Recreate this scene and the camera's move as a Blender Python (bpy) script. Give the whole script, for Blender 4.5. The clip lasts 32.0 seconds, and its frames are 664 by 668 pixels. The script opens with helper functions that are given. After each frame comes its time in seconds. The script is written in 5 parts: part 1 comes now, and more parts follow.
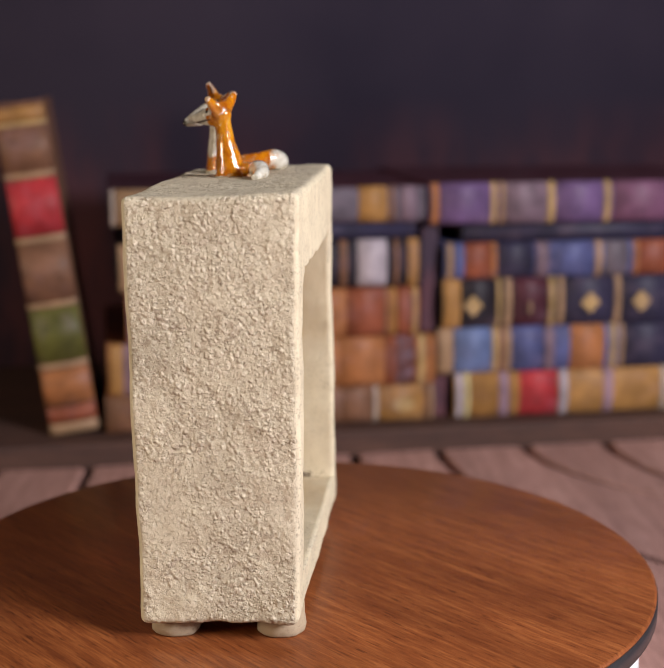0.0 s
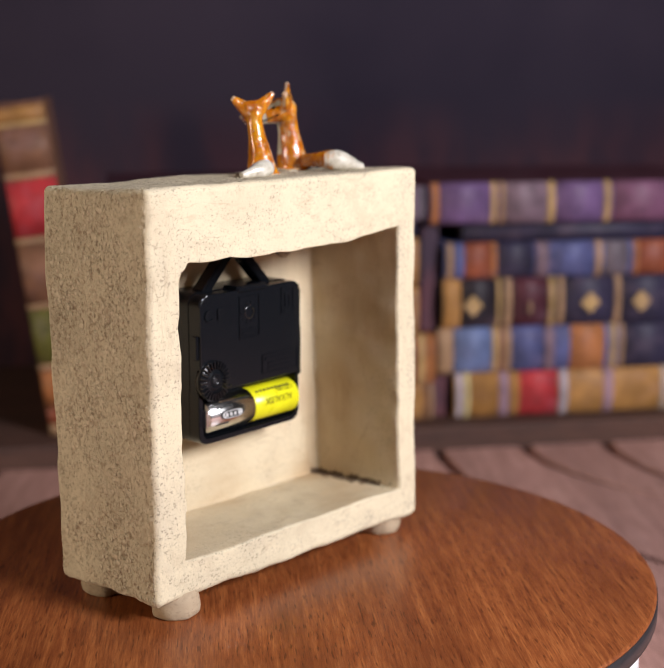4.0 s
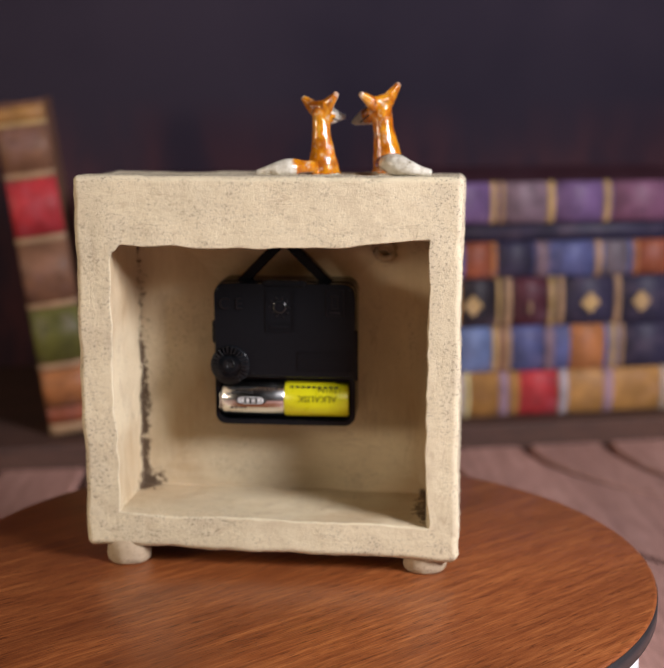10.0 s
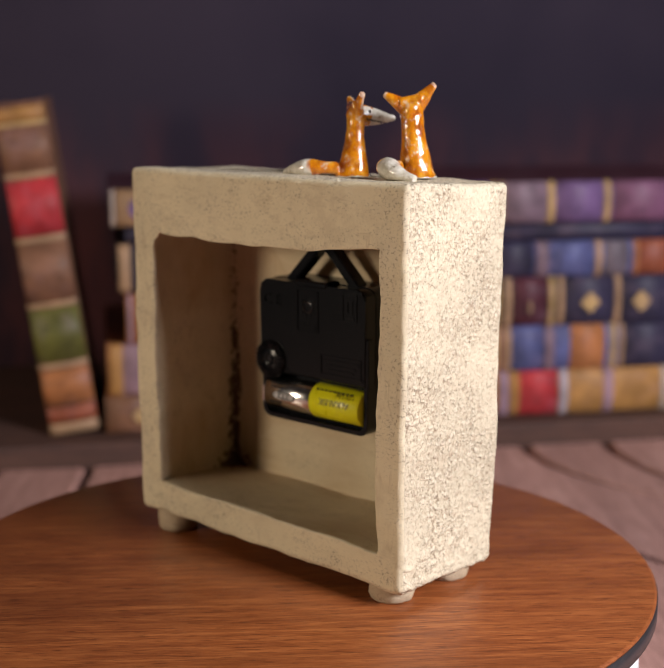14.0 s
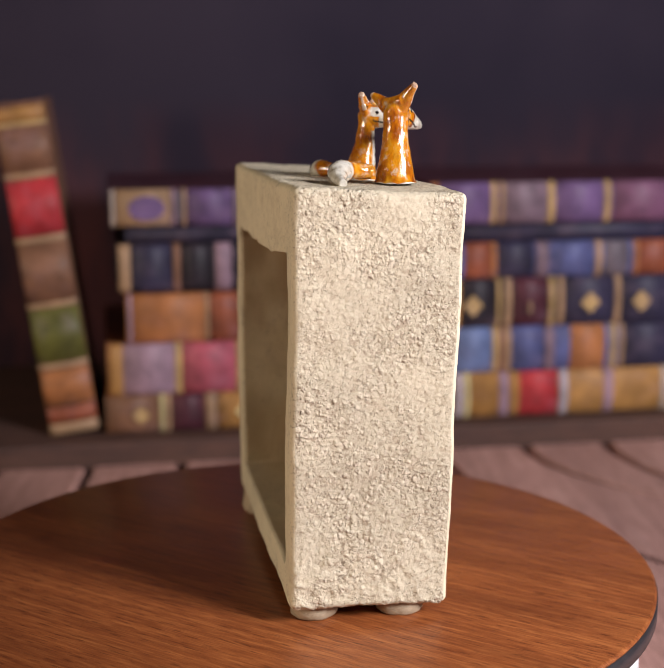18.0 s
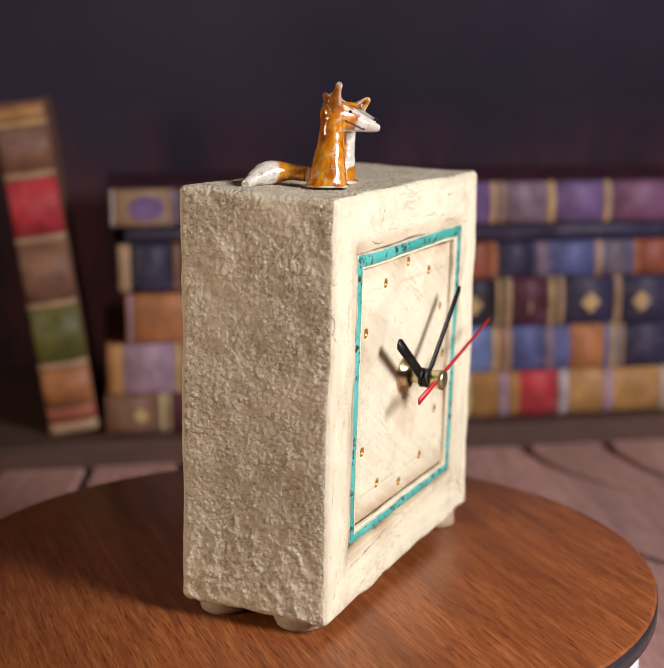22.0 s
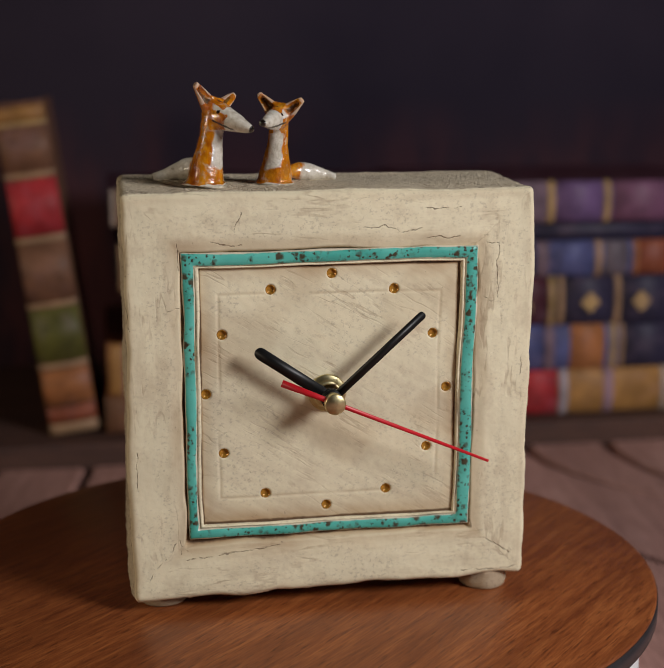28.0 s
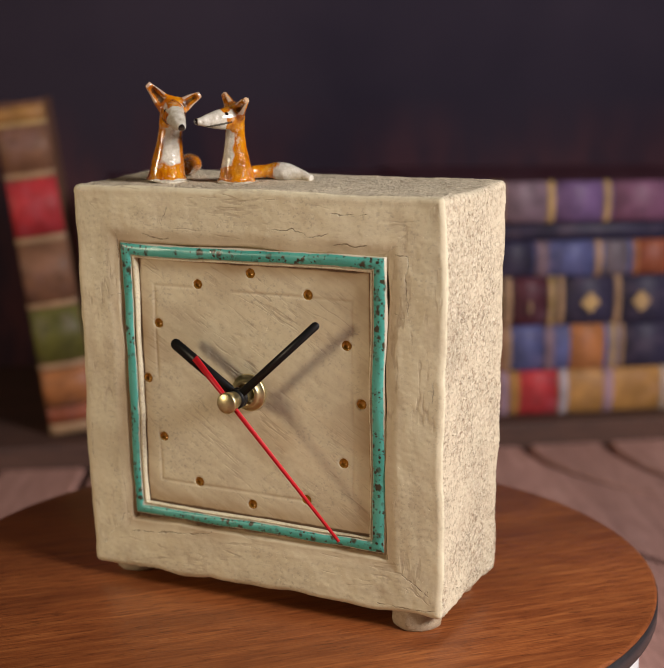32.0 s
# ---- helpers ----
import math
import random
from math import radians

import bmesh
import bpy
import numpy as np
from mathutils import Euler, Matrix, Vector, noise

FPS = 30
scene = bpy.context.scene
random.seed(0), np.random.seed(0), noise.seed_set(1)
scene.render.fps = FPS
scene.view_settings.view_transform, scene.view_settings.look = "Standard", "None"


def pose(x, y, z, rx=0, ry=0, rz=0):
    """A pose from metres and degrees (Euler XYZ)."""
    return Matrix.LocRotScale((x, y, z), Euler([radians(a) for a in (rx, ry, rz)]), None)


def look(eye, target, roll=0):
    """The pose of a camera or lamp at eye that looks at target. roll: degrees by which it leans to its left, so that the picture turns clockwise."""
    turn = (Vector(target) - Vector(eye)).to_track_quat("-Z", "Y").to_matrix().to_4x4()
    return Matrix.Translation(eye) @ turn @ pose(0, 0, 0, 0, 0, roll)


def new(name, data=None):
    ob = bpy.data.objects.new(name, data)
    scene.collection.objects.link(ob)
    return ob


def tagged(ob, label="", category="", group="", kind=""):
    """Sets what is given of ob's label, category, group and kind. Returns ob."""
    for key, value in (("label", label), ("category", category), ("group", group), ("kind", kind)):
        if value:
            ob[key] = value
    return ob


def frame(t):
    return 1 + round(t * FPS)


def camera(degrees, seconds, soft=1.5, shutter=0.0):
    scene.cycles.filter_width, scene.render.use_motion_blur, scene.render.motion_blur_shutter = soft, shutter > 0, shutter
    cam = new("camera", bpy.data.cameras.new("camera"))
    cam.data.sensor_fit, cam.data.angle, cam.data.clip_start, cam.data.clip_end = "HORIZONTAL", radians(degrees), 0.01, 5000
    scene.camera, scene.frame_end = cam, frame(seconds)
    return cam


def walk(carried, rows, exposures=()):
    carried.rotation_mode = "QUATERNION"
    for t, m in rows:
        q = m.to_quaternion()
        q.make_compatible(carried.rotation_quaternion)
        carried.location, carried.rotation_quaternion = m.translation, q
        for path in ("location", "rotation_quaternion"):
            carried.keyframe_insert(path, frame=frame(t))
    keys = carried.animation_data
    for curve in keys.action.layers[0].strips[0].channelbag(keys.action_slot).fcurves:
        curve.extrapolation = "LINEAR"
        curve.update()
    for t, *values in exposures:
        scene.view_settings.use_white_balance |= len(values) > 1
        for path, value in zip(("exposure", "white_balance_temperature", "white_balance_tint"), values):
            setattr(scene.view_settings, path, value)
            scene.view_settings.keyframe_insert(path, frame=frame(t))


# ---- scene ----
cam = camera(28.518, 32.0, soft=1.0)
CAM = pose(0, -0.49, 0.1855, 79.127, 0, -1.768)
cam.data.dof.use_dof = True
cam.data.dof.focus_distance = 0.445
cam.data.dof.aperture_fstop = 10.5
walk(cam, [(0, CAM), (32.0, CAM)], exposures=[
    (0, -0.03, 6500, 10), (6, -0.04, 6500, 10), (9, -0.06, 6500, 10), (13, 0.0, 6500, 10), (17, 0.03, 6500, 10), (20, -0.04, 6500, 12), (21, -0.05, 6500, 12), (22, -0.17, 6500, 11), (23, -0.44, 6500, 9), (24, -0.72, 6500, 8), (25, -0.92, 6500, 7), (26.5, -1.0, 6550, 7), (28, -1.0, 6700, 8), (29, -1.01, 6850, 10), (30, -0.78, 7000, 10), (31, -0.51, 7000, 10), (32, -0.33, 7000, 10)])

# ---- light: two studio lamps beside the camera, and a dim room ----
world = bpy.data.worlds.new("room_light")
world.use_nodes = True
scene.world = world
world.node_tree.nodes["Background"].inputs[0].default_value = (0.75, 0.8, 1.0, 1)
world.node_tree.nodes["Background"].inputs[1].default_value = 0.035


def studio_lamp(name, azimuth, height, distance, size, watts, colour):
    a, e = radians(azimuth), radians(height)
    eye = Vector((math.sin(a) * math.cos(e), -math.cos(a) * math.cos(e), math.sin(e))) * distance + Vector((0, 0, 0.08))
    data = bpy.data.lights.new(name, "AREA")
    data.shape, data.size, data.energy, data.color = "DISK", size, watts, colour
    ob = new(name, data)
    ob.matrix_world = look(eye, (0, 0.02, 0.08))
    return ob


studio_lamp("key_lamp", 52, 25, 1.0, 0.32, 17.0, (0.96, 0.937, 0.985))
studio_lamp("side_lamp", -67, 10, 1.5, 0.34, 9.7, (1.0, 0.835, 0.645))


# ---- materials ----
class Mat:
    """A small node builder over a Principled shader."""

    def __init__(self, name, rough=0.6, metal=0.0, spec=0.5, coat=0.0):
        self.m = bpy.data.materials.new(name)
        self.m.use_nodes = True
        self.t = self.m.node_tree
        self.b = self.t.nodes["Principled BSDF"]
        self.b.inputs["Roughness"].default_value = rough
        self.b.inputs["Metallic"].default_value = metal
        self.b.inputs["Specular IOR Level"].default_value = spec
        self.b.inputs["Coat Weight"].default_value = coat
        self.b.inputs["Coat Roughness"].default_value = 0.06
        self.co = self.t.nodes.new("ShaderNodeTexCoord").outputs["Object"]

    def node(self, kind, **inputs):
        n = self.t.nodes.new(kind)
        for k, v in inputs.items():
            self.put(n.inputs[k.replace("_", " ")], v)
        return n

    def put(self, socket, v):
        if isinstance(v, bpy.types.NodeSocket):
            self.t.links.new(v, socket)
        elif isinstance(v, tuple) and len(v) == 3 and len(socket.default_value) == 4:
            socket.default_value = (*v, 1)
        else:
            socket.default_value = v

    def scaled(self, scale, turn=0.0):
        v = self.node("ShaderNodeMapping", Vector=self.co, Rotation=(0, 0, turn))
        return self.node("ShaderNodeMapping", Vector=v.outputs["Vector"], Scale=scale).outputs["Vector"]

    def spots(self, scale, size, soft):
        """Round specks of uneven size: 1 inside, 0 outside."""
        bend = self.node("ShaderNodeTexNoise", Vector=self.co, Scale=scale * 1.7, Detail=3.0)
        off = self.node("ShaderNodeVectorMath")
        off.operation = "MULTIPLY_ADD"
        self.put(off.inputs[0], bend.outputs["Color"])
        off.inputs[1].default_value = (0.9 / scale,) * 3
        self.put(off.inputs[2], self.co)
        n = self.node("ShaderNodeTexVoronoi", Vector=off.outputs["Vector"], Scale=scale)
        sep = self.node("ShaderNodeSeparateColor", Color=n.outputs["Color"])
        lim = self.math("MULTIPLY", self.math("POWER", sep.outputs["Red"], 2.0), size)
        d = self.math("SUBTRACT", lim, n.outputs["Distance"])
        return self.ramp(self.math("ADD", self.math("MULTIPLY", d, 1.0 / soft), 0.5), [(0.0, 0.0), (1.0, 1.0)])

    def noise(self, scale, detail=4.0, rough=0.55, vector=None):
        n = self.node("ShaderNodeTexNoise", Vector=vector or self.co, Scale=scale, Detail=detail, Roughness=rough)
        return n.outputs["Fac"]

    def ramp(self, fac, stops):
        n = self.t.nodes.new("ShaderNodeValToRGB")
        self.t.links.new(fac, n.inputs["Fac"])
        e = n.color_ramp.elements
        while len(e) < len(stops):
            e.new(0.5)
        for k, (p, c) in zip(e, stops):
            k.position = p
            k.color = (*c, 1) if isinstance(c, tuple) else (c, c, c, 1)
        return n.outputs["Color"]

    def mix(self, fac, a, b, blend="MIX"):
        n = self.t.nodes.new("ShaderNodeMix")
        n.data_type, n.blend_type = "RGBA", blend
        self.put(n.inputs["Factor"], fac)
        self.put(n.inputs["A"], a)
        self.put(n.inputs["B"], b)
        return n.outputs["Result"]

    def math(self, op, a, b=0.0):
        n = self.t.nodes.new("ShaderNodeMath")
        n.operation = op
        self.put(n.inputs[0], a)
        self.put(n.inputs[1], b)
        return n.outputs[0]

    def colour(self, c):
        self.put(self.b.inputs["Base Color"], c)
        return self

    def rough(self, r):
        self.put(self.b.inputs["Roughness"], r)
        return self

    def bump(self, height, strength=0.4, distance=0.001):
        n = self.node("ShaderNodeBump", Height=height, Strength=strength, Distance=distance)
        self.t.links.new(n.outputs["Normal"], self.b.inputs["Normal"])
        return self


def plain(name, colour, rough=0.5, metal=0.0, vary=0.12, scale=300, coat=0.0, spec=0.5):
    m = Mat(name, rough, metal, spec, coat)
    n = m.noise(scale, 5)
    dark = tuple(c * (1 - vary) for c in colour)
    light = tuple(min(1, c * (1 + vary)) for c in colour)
    m.colour(m.ramp(n, [(0.3, dark), (0.7, light)]))
    m.rough(m.math("ADD", m.math("MULTIPLY", n, 0.15), rough - 0.075))
    return m.m


def gritty_clay():
    """Raw clay full of coarse grog: pale grains proud of a brownish ground, with smoother patches."""
    m = Mat("gritty_clay", 0.88, spec=0.2)
    v = m.node("ShaderNodeMapping", Vector=m.co, Rotation=(0.5, 0.8, 0.3)).outputs["Vector"]
    warp = m.node("ShaderNodeTexNoise", Vector=v, Scale=420.0, Detail=3.0)
    off = m.node("ShaderNodeVectorMath")
    off.operation = "MULTIPLY_ADD"
    m.put(off.inputs[0], warp.outputs["Color"])
    off.inputs[1].default_value = (0.0011,) * 3
    m.put(off.inputs[2], v)

    def grains(scale, keep):
        n = m.node("ShaderNodeTexVoronoi", Vector=off.outputs["Vector"], Scale=scale)
        r = m.node("ShaderNodeSeparateColor", Color=n.outputs["Color"]).outputs["Red"]
        size = m.math("MULTIPLY", m.math("POWER", r, 1.6), keep)
        return m.ramp(m.math("SUBTRACT", size, n.outputs["Distance"]), [(0.0, 0.0), (0.45, 1.0)])

    coarse, small = grains(620, 1.0), grains(1150, 0.9)
    patch = m.ramp(m.noise(42, 4, 0.6, v), [(0.38, 0.12), (0.56, 1.0)])
    fine = m.noise(1500, 5, 0.7, v)
    mid = m.noise(520, 5, 0.65, v)
    height = m.math("ADD", m.math("MULTIPLY", coarse, 1.0), m.math("MULTIPLY", small, 0.6))
    height = m.math("ADD", m.math("MULTIPLY", height, patch), m.math("ADD", m.math("MULTIPLY", mid, 0.9), m.math("MULTIPLY", fine, 0.18)))
    light = (0.632, 0.548, 0.398)
    base = m.ramp(m.noise(20, 5, 0.6), [(0.30, tuple(c * 0.84 for c in light)), (0.5, light), (0.70, tuple(c * 1.10 for c in light))])
    # brown wash that stayed between the grains
    low = m.math("ADD", m.math("MULTIPLY", mid, 0.85), m.math("MULTIPLY", fine, 0.15))
    base = m.mix(m.math("MULTIPLY", m.ramp(low, [(0.36, 0.8), (0.50, 0.0)]), patch), base, (0.27, 0.195, 0.125))
    base = m.mix(m.math("MULTIPLY", m.math("MULTIPLY", coarse, patch), 0.45), base, (0.82, 0.72, 0.56))
    pit = m.math("MULTIPLY", m.ramp(m.noise(820, 4, 0.65, v), [(0.37, 1.0), (0.44, 0.0)]), m.ramp(m.noise(60, 4, 0.6), [(0.38, 0.25), (0.55, 0.9)]))
    base = m.mix(m.math("MULTIPLY", pit, 0.36), base, (0.17, 0.115, 0.07))
    height = m.math("SUBTRACT", height, m.math("MULTIPLY", pit, 0.45))
    # low relief goes browner: wash, plus shadow contrast put into the colour
    at = m.t.nodes.new("ShaderNodeAttribute")
    at.attribute_name = "relief"
    base = m.mix(m.ramp(at.outputs["Fac"], [(0.10, 0.55), (0.42, 0.0)]), base, (0.30, 0.20, 0.13))
    m.colour(base)
    m.bump(height, 0.8, 0.0007)
    return m.m


CRACKS = [((48.4, 26.4), (53, 20)), ((53, 20), (59.1, 12.9)), ((35.3, 132.9), (25.2, 131.4)), ((-15, 136), (-24.9, 137.2)), ((-24.9, 137.2), (-31, 134.6)), ((-31, 134.6), (-38, 136.6)),
          ((-40, 132.8), (-52, 133.3)), ((-60, 133.2), (-65, 133.4)), ((-65.6, 129), (-66.2, 111)), ((-66.2, 111), (-63.8, 109.6)), ((-64.2, 20.6), (-74, 15)), ((-55.5, 8.9), (-76.7, 9.2)),
          ((27.3, 137.5), (25.1, 142.5)), ((-40, 143), (-52, 143.2)), ((49.9, 109.8), (46, 110.1)), ((-75, 89.5), (-75, 83)), ((45, 20), (12, 23.5)), ((62, 60), (62, 48)), ((46.6, 25.2), (43.5, 21.5)), ((47, 27.5), (46.6, 22)), ((-57.7, 29), (-59.1, 25)), ((-61.5, 130.5), (-65.6, 130)), ((-63.8, 109.6), (-61.5, 111.5)), ((46.4, 132), (46.4, 122)), ((64, 112), (63.6, 103))]


def cream_clay(name, light, wash, dial=False, front_lit=(0.785, 0.722, 0.515)):
    """Smoothed cream clay: brushed tone along the rails, thin scratches and cracks with brown wash in them."""
    m = Mat(name, 0.72, spec=0.3)
    xyz = m.node("ShaderNodeSeparateXYZ", Vector=m.co)
    brown = (0.30, 0.195, 0.115)
    if dial:
        v = m.node("ShaderNodeMapping", Vector=m.co, Rotation=(0, radians(32), 0)).outputs["Vector"]
        lie, rise = m.node("ShaderNodeMapping", Vector=v, Scale=(0.13, 1, 1)).outputs["Vector"], None
    else:
        lie, rise = m.scaled((0.22, 0.5, 1)), m.scaled((1, 0.5, 0.22))
    dx = m.math("ABSOLUTE", m.math("ADD", xyz.outputs["X"], 0.0068))
    dz = m.math("ABSOLUTE", m.math("SUBTRACT", xyz.outputs["Z"], 0.0788))
    side = m.ramp(m.math("ADD", m.math("MULTIPLY", m.math("SUBTRACT", dx, dz), 300.0), 0.5), [(0.3, 0.0), (0.7, 1.0)])

    def along(scale, detail, rough):
        a = m.noise(scale, detail, rough, lie)
        return a if rise is None else m.mix(side, a, m.noise(scale, detail, rough, rise))

    brush = along(130, 5, 0.6)
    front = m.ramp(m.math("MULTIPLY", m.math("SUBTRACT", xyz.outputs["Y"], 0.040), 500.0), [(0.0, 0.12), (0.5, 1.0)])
    big = m.noise(17, 4, 0.6)
    base = m.ramp(big, [(0.30, tuple(c * 0.86 for c in light)), (0.5, light), (0.70, tuple(min(1, c * 1.07) for c in light))])
    # the front's extra brightness is put into a paler colour of the same clay
    coat = m.ramp(big, [(0.30, tuple(c * 0.88 for c in front_lit)), (0.5, front_lit), (0.70, tuple(min(1, c * 1.06) for c in front_lit))])
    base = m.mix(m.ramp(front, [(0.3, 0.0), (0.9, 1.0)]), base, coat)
    base = m.mix(m.math("MULTIPLY", m.ramp(brush, [(0.22, 0.55), (0.50, 0.0)]), front), base, wash)
    base = m.mix(m.ramp(brush, [(0.50, 0.0), (0.78, 0.5)]), base, tuple(min(1, c * 1.15) for c in light))
    tint = m.t.nodes.new("ShaderNodeAttribute")
    tint.attribute_name = "tint"
    smear = m.math("MULTIPLY", tint.outputs["Fac"], m.ramp(along(70, 5, 0.65), [(0.28, 0.25), (0.62, 1.0)]))
    base = m.mix(m.math("MULTIPLY", smear, 0.92), base, (0.42, 0.285, 0.155))
    deep = m.math("ADD", m.math("MULTIPLY", tint.outputs["Fac"], 0.5), m.math("MULTIPLY", m.math("SUBTRACT", m.noise(240, 4, 0.65), 0.5), 0.5))
    base = m.mix(m.ramp(deep, [(0.58, 0.0), (0.80, 0.9)]), base, (0.075, 0.040, 0.020))
    cloud = m.noise(60, 6, 0.7)
    base = m.mix(m.ramp(cloud, [(0.34, 0.35), (0.47, 0.0)]), base, wash)
    # thin scratches where a slow noise lets them through
    line = m.math("ABSOLUTE", m.math("SUBTRACT", along(230 if dial else 150, 3, 0.5), 0.5))
    gate = m.ramp(m.noise(75, 4, 0.65), [(0.48, 0.0), (0.64, 1.0)])
    gate = m.math("MULTIPLY", gate, m.math("ADD", m.math("MULTIPLY", front, 0.45), 0.55))
    scr = m.math("MULTIPLY", m.ramp(line, [(0.008, 1.0), (0.030, 0.0)]), gate)
    base = m.mix(m.math("MULTIPLY", scr, 0.30 if dial else 0.38), base, brown)
    # pits in clusters
    pit = m.math("MULTIPLY", m.ramp(m.noise(480, 5, 0.75), [(0.28, 1.0), (0.345, 0.0)]), m.ramp(m.noise(48, 4, 0.65), [(0.45, 0.0), (0.60, 1.0)]))
    base = m.mix(m.math("MULTIPLY", pit, 0.8), base, (0.14, 0.095, 0.06))
    # fine dark specks of iron, in drifts along the rails; few inside the box
    dots = m.noise(1000, 4, 0.7, m.scaled((0.8, 0.8, 1)))
    crowd = m.noise(58, 5, 0.65) if dial else m.mix(side, m.noise(70, 5, 0.7, m.scaled((0.4, 0.6, 1))), m.noise(70, 5, 0.7, m.scaled((1, 0.6, 0.4))))
    bare = m.ramp(tint.outputs["Fac"], [(0.2, 1.0), (0.45, 0.12)])
    back = m.math("MULTIPLY", m.math("SUBTRACT", 1.0, m.math("MULTIPLY", front, 0.55)), bare)
    speck = m.math("MULTIPLY", m.ramp(dots, [(0.385, 1.0), (0.455, 0.0)]), m.ramp(crowd, [(0.40, 0.05), (0.58, 1.0)]))
    base = m.mix(m.math("MULTIPLY", m.ramp(crowd, [(0.48, 0.0), (0.70, 0.38)]), back), base, (0.46, 0.40, 0.31))
    base = m.mix(m.math("MULTIPLY", speck, m.math("MULTIPLY", back, 0.62)), base, (0.16, 0.12, 0.085))
    grain = m.noise(1300, 4, 0.7)
    height = m.math("ADD", m.math("MULTIPLY", brush, m.math("MULTIPLY", front, 0.5)), m.math("MULTIPLY", cloud, 0.3))
    height = m.math("ADD", height, m.math("MULTIPLY", m.math("SUBTRACT", 1.1, front), m.math("MULTIPLY", grain, 0.7)))
    height = m.math("SUBTRACT", height, m.math("ADD", m.math("MULTIPLY", scr, 0.25), pit))
    if not dial:
        bend = m.node("ShaderNodeTexNoise", Vector=m.co, Scale=220.0, Detail=3.0)
        off = m.node("ShaderNodeVectorMath", **{"Vector": bend.outputs["Color"]})
        off.operation = "SUBTRACT"
        off.inputs[1].default_value = (0.5, 0.5, 0.5)
        sc = m.node("ShaderNodeVectorMath")
        sc.operation = "MULTIPLY_ADD"
        m.put(sc.inputs[0], off.outputs["Vector"])
        sc.inputs[1].default_value = (0.0035, 0.0, 0.0035)
        m.put(sc.inputs[2], m.co)
        sx = m.node("ShaderNodeSeparateXYZ", Vector=sc.outputs["Vector"])
        near = None
        for (ax, az), (bx, bz) in CRACKS:
            ex, ez = (bx - ax) / 1000, (bz - az) / 1000
            q = ex * ex + ez * ez
            px, pz = m.math("SUBTRACT", sx.outputs["X"], ax / 1000), m.math("SUBTRACT", sx.outputs["Z"], az / 1000)
            h = m.math("ADD", m.math("MULTIPLY", px, ex / q), m.math("MULTIPLY", pz, ez / q))
            h = m.math("MINIMUM", m.math("MAXIMUM", h, 0.0), 1.0)
            rx, rz = m.math("SUBTRACT", px, m.math("MULTIPLY", h, ex)), m.math("SUBTRACT", pz, m.math("MULTIPLY", h, ez))
            d = m.math("ADD", m.math("MULTIPLY", rx, rx), m.math("MULTIPLY", rz, rz))
            near = d if near is None else m.math("MINIMUM", near, d)
        near = m.math("MULTIPLY", m.math("POWER", near, 0.5), 1000.0)
        keep = m.ramp(m.noise(260, 4, 0.7), [(0.42, 0.0), (0.52, 1.0)])
        crack = m.math("MULTIPLY", m.math("MULTIPLY", m.ramp(near, [(0.07, 1.0), (0.22, 0.0)]), keep), m.ramp(front, [(0.3, 0.0), (0.9, 1.0)]))
        base = m.mix(m.math("MULTIPLY", crack, 0.62), base, (0.12, 0.076, 0.045))
        height = m.math("SUBTRACT", height, m.math("MULTIPLY", crack, 1.5))
        at = m.t.nodes.new("ShaderNodeAttribute")
        at.attribute_name = "relief"
        base = m.mix(m.ramp(at.outputs["Fac"], [(0.15, 0.5), (0.45, 0.0)]), base, wash)
        st = m.t.nodes.new("ShaderNodeAttribute")
        st.attribute_name = "stain"
        sm = m.math("ADD", st.outputs["Fac"], m.math("MULTIPLY", m.math("SUBTRACT", m.noise(330, 6, 0.75), 0.5), 2.6))
        base = m.mix(m.ramp(sm, [(0.46, 0.0), (0.72, 0.9)]), base, (0.065, 0.033, 0.017))
    m.colour(base)
    m.bump(height, 0.55, 0.0006)
    return m.m


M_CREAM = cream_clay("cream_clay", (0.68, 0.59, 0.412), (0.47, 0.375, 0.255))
M_STUCCO = gritty_clay()
M_FOOT = cream_clay("grubby_clay", (0.56, 0.455, 0.315), (0.30, 0.21, 0.13))
M_DIAL = cream_clay("dial_clay", (0.73, 0.632, 0.43), (0.50, 0.405, 0.285), True)


def turquoise():
    m = Mat("turquoise_glaze", 0.3, coat=0.12)
    tone = m.noise(60, 3)
    c = m.ramp(tone, [(0.3, (0.050, 0.36, 0.30)), (0.7, (0.12, 0.52, 0.44))])
    crowd = m.ramp(m.noise(85, 3, 0.6), [(0.40, 0.0), (0.50, 1.0)])
    blur = m.math("MULTIPLY", m.ramp(m.noise(230, 4, 0.7), [(0.57, 0.0), (0.66, 1.0)]), crowd)
    c = m.mix(m.math("MULTIPLY", blur, 0.35), c, (0.060, 0.085, 0.035))
    c = m.mix(m.math("MULTIPLY", m.spots(400, 0.62, 0.28), m.math("MULTIPLY", crowd, 0.95)), c, (0.055, 0.030, 0.010))
    c = m.mix(m.math("MULTIPLY", m.spots(820, 0.52, 0.22), crowd), c, (0.04, 0.028, 0.014))
    rim = m.t.nodes.new("ShaderNodeAttribute")
    rim.attribute_name = "rim"
    thin = m.math("ADD", rim.outputs["Fac"], m.math("MULTIPLY", m.math("SUBTRACT", m.noise(300, 4, 0.6), 0.5), 0.35))
    c = m.mix(m.ramp(thin, [(0.07, 1.0), (0.22, 0.0)]), c, (0.62, 0.57, 0.45))
    m.colour(c)
    m.bump(m.math("ADD", m.noise(200, 3), m.math("MULTIPLY", m.noise(600, 2), 0.3)), 0.3, 0.0005)
    return m.m


M_TURQ = turquoise()


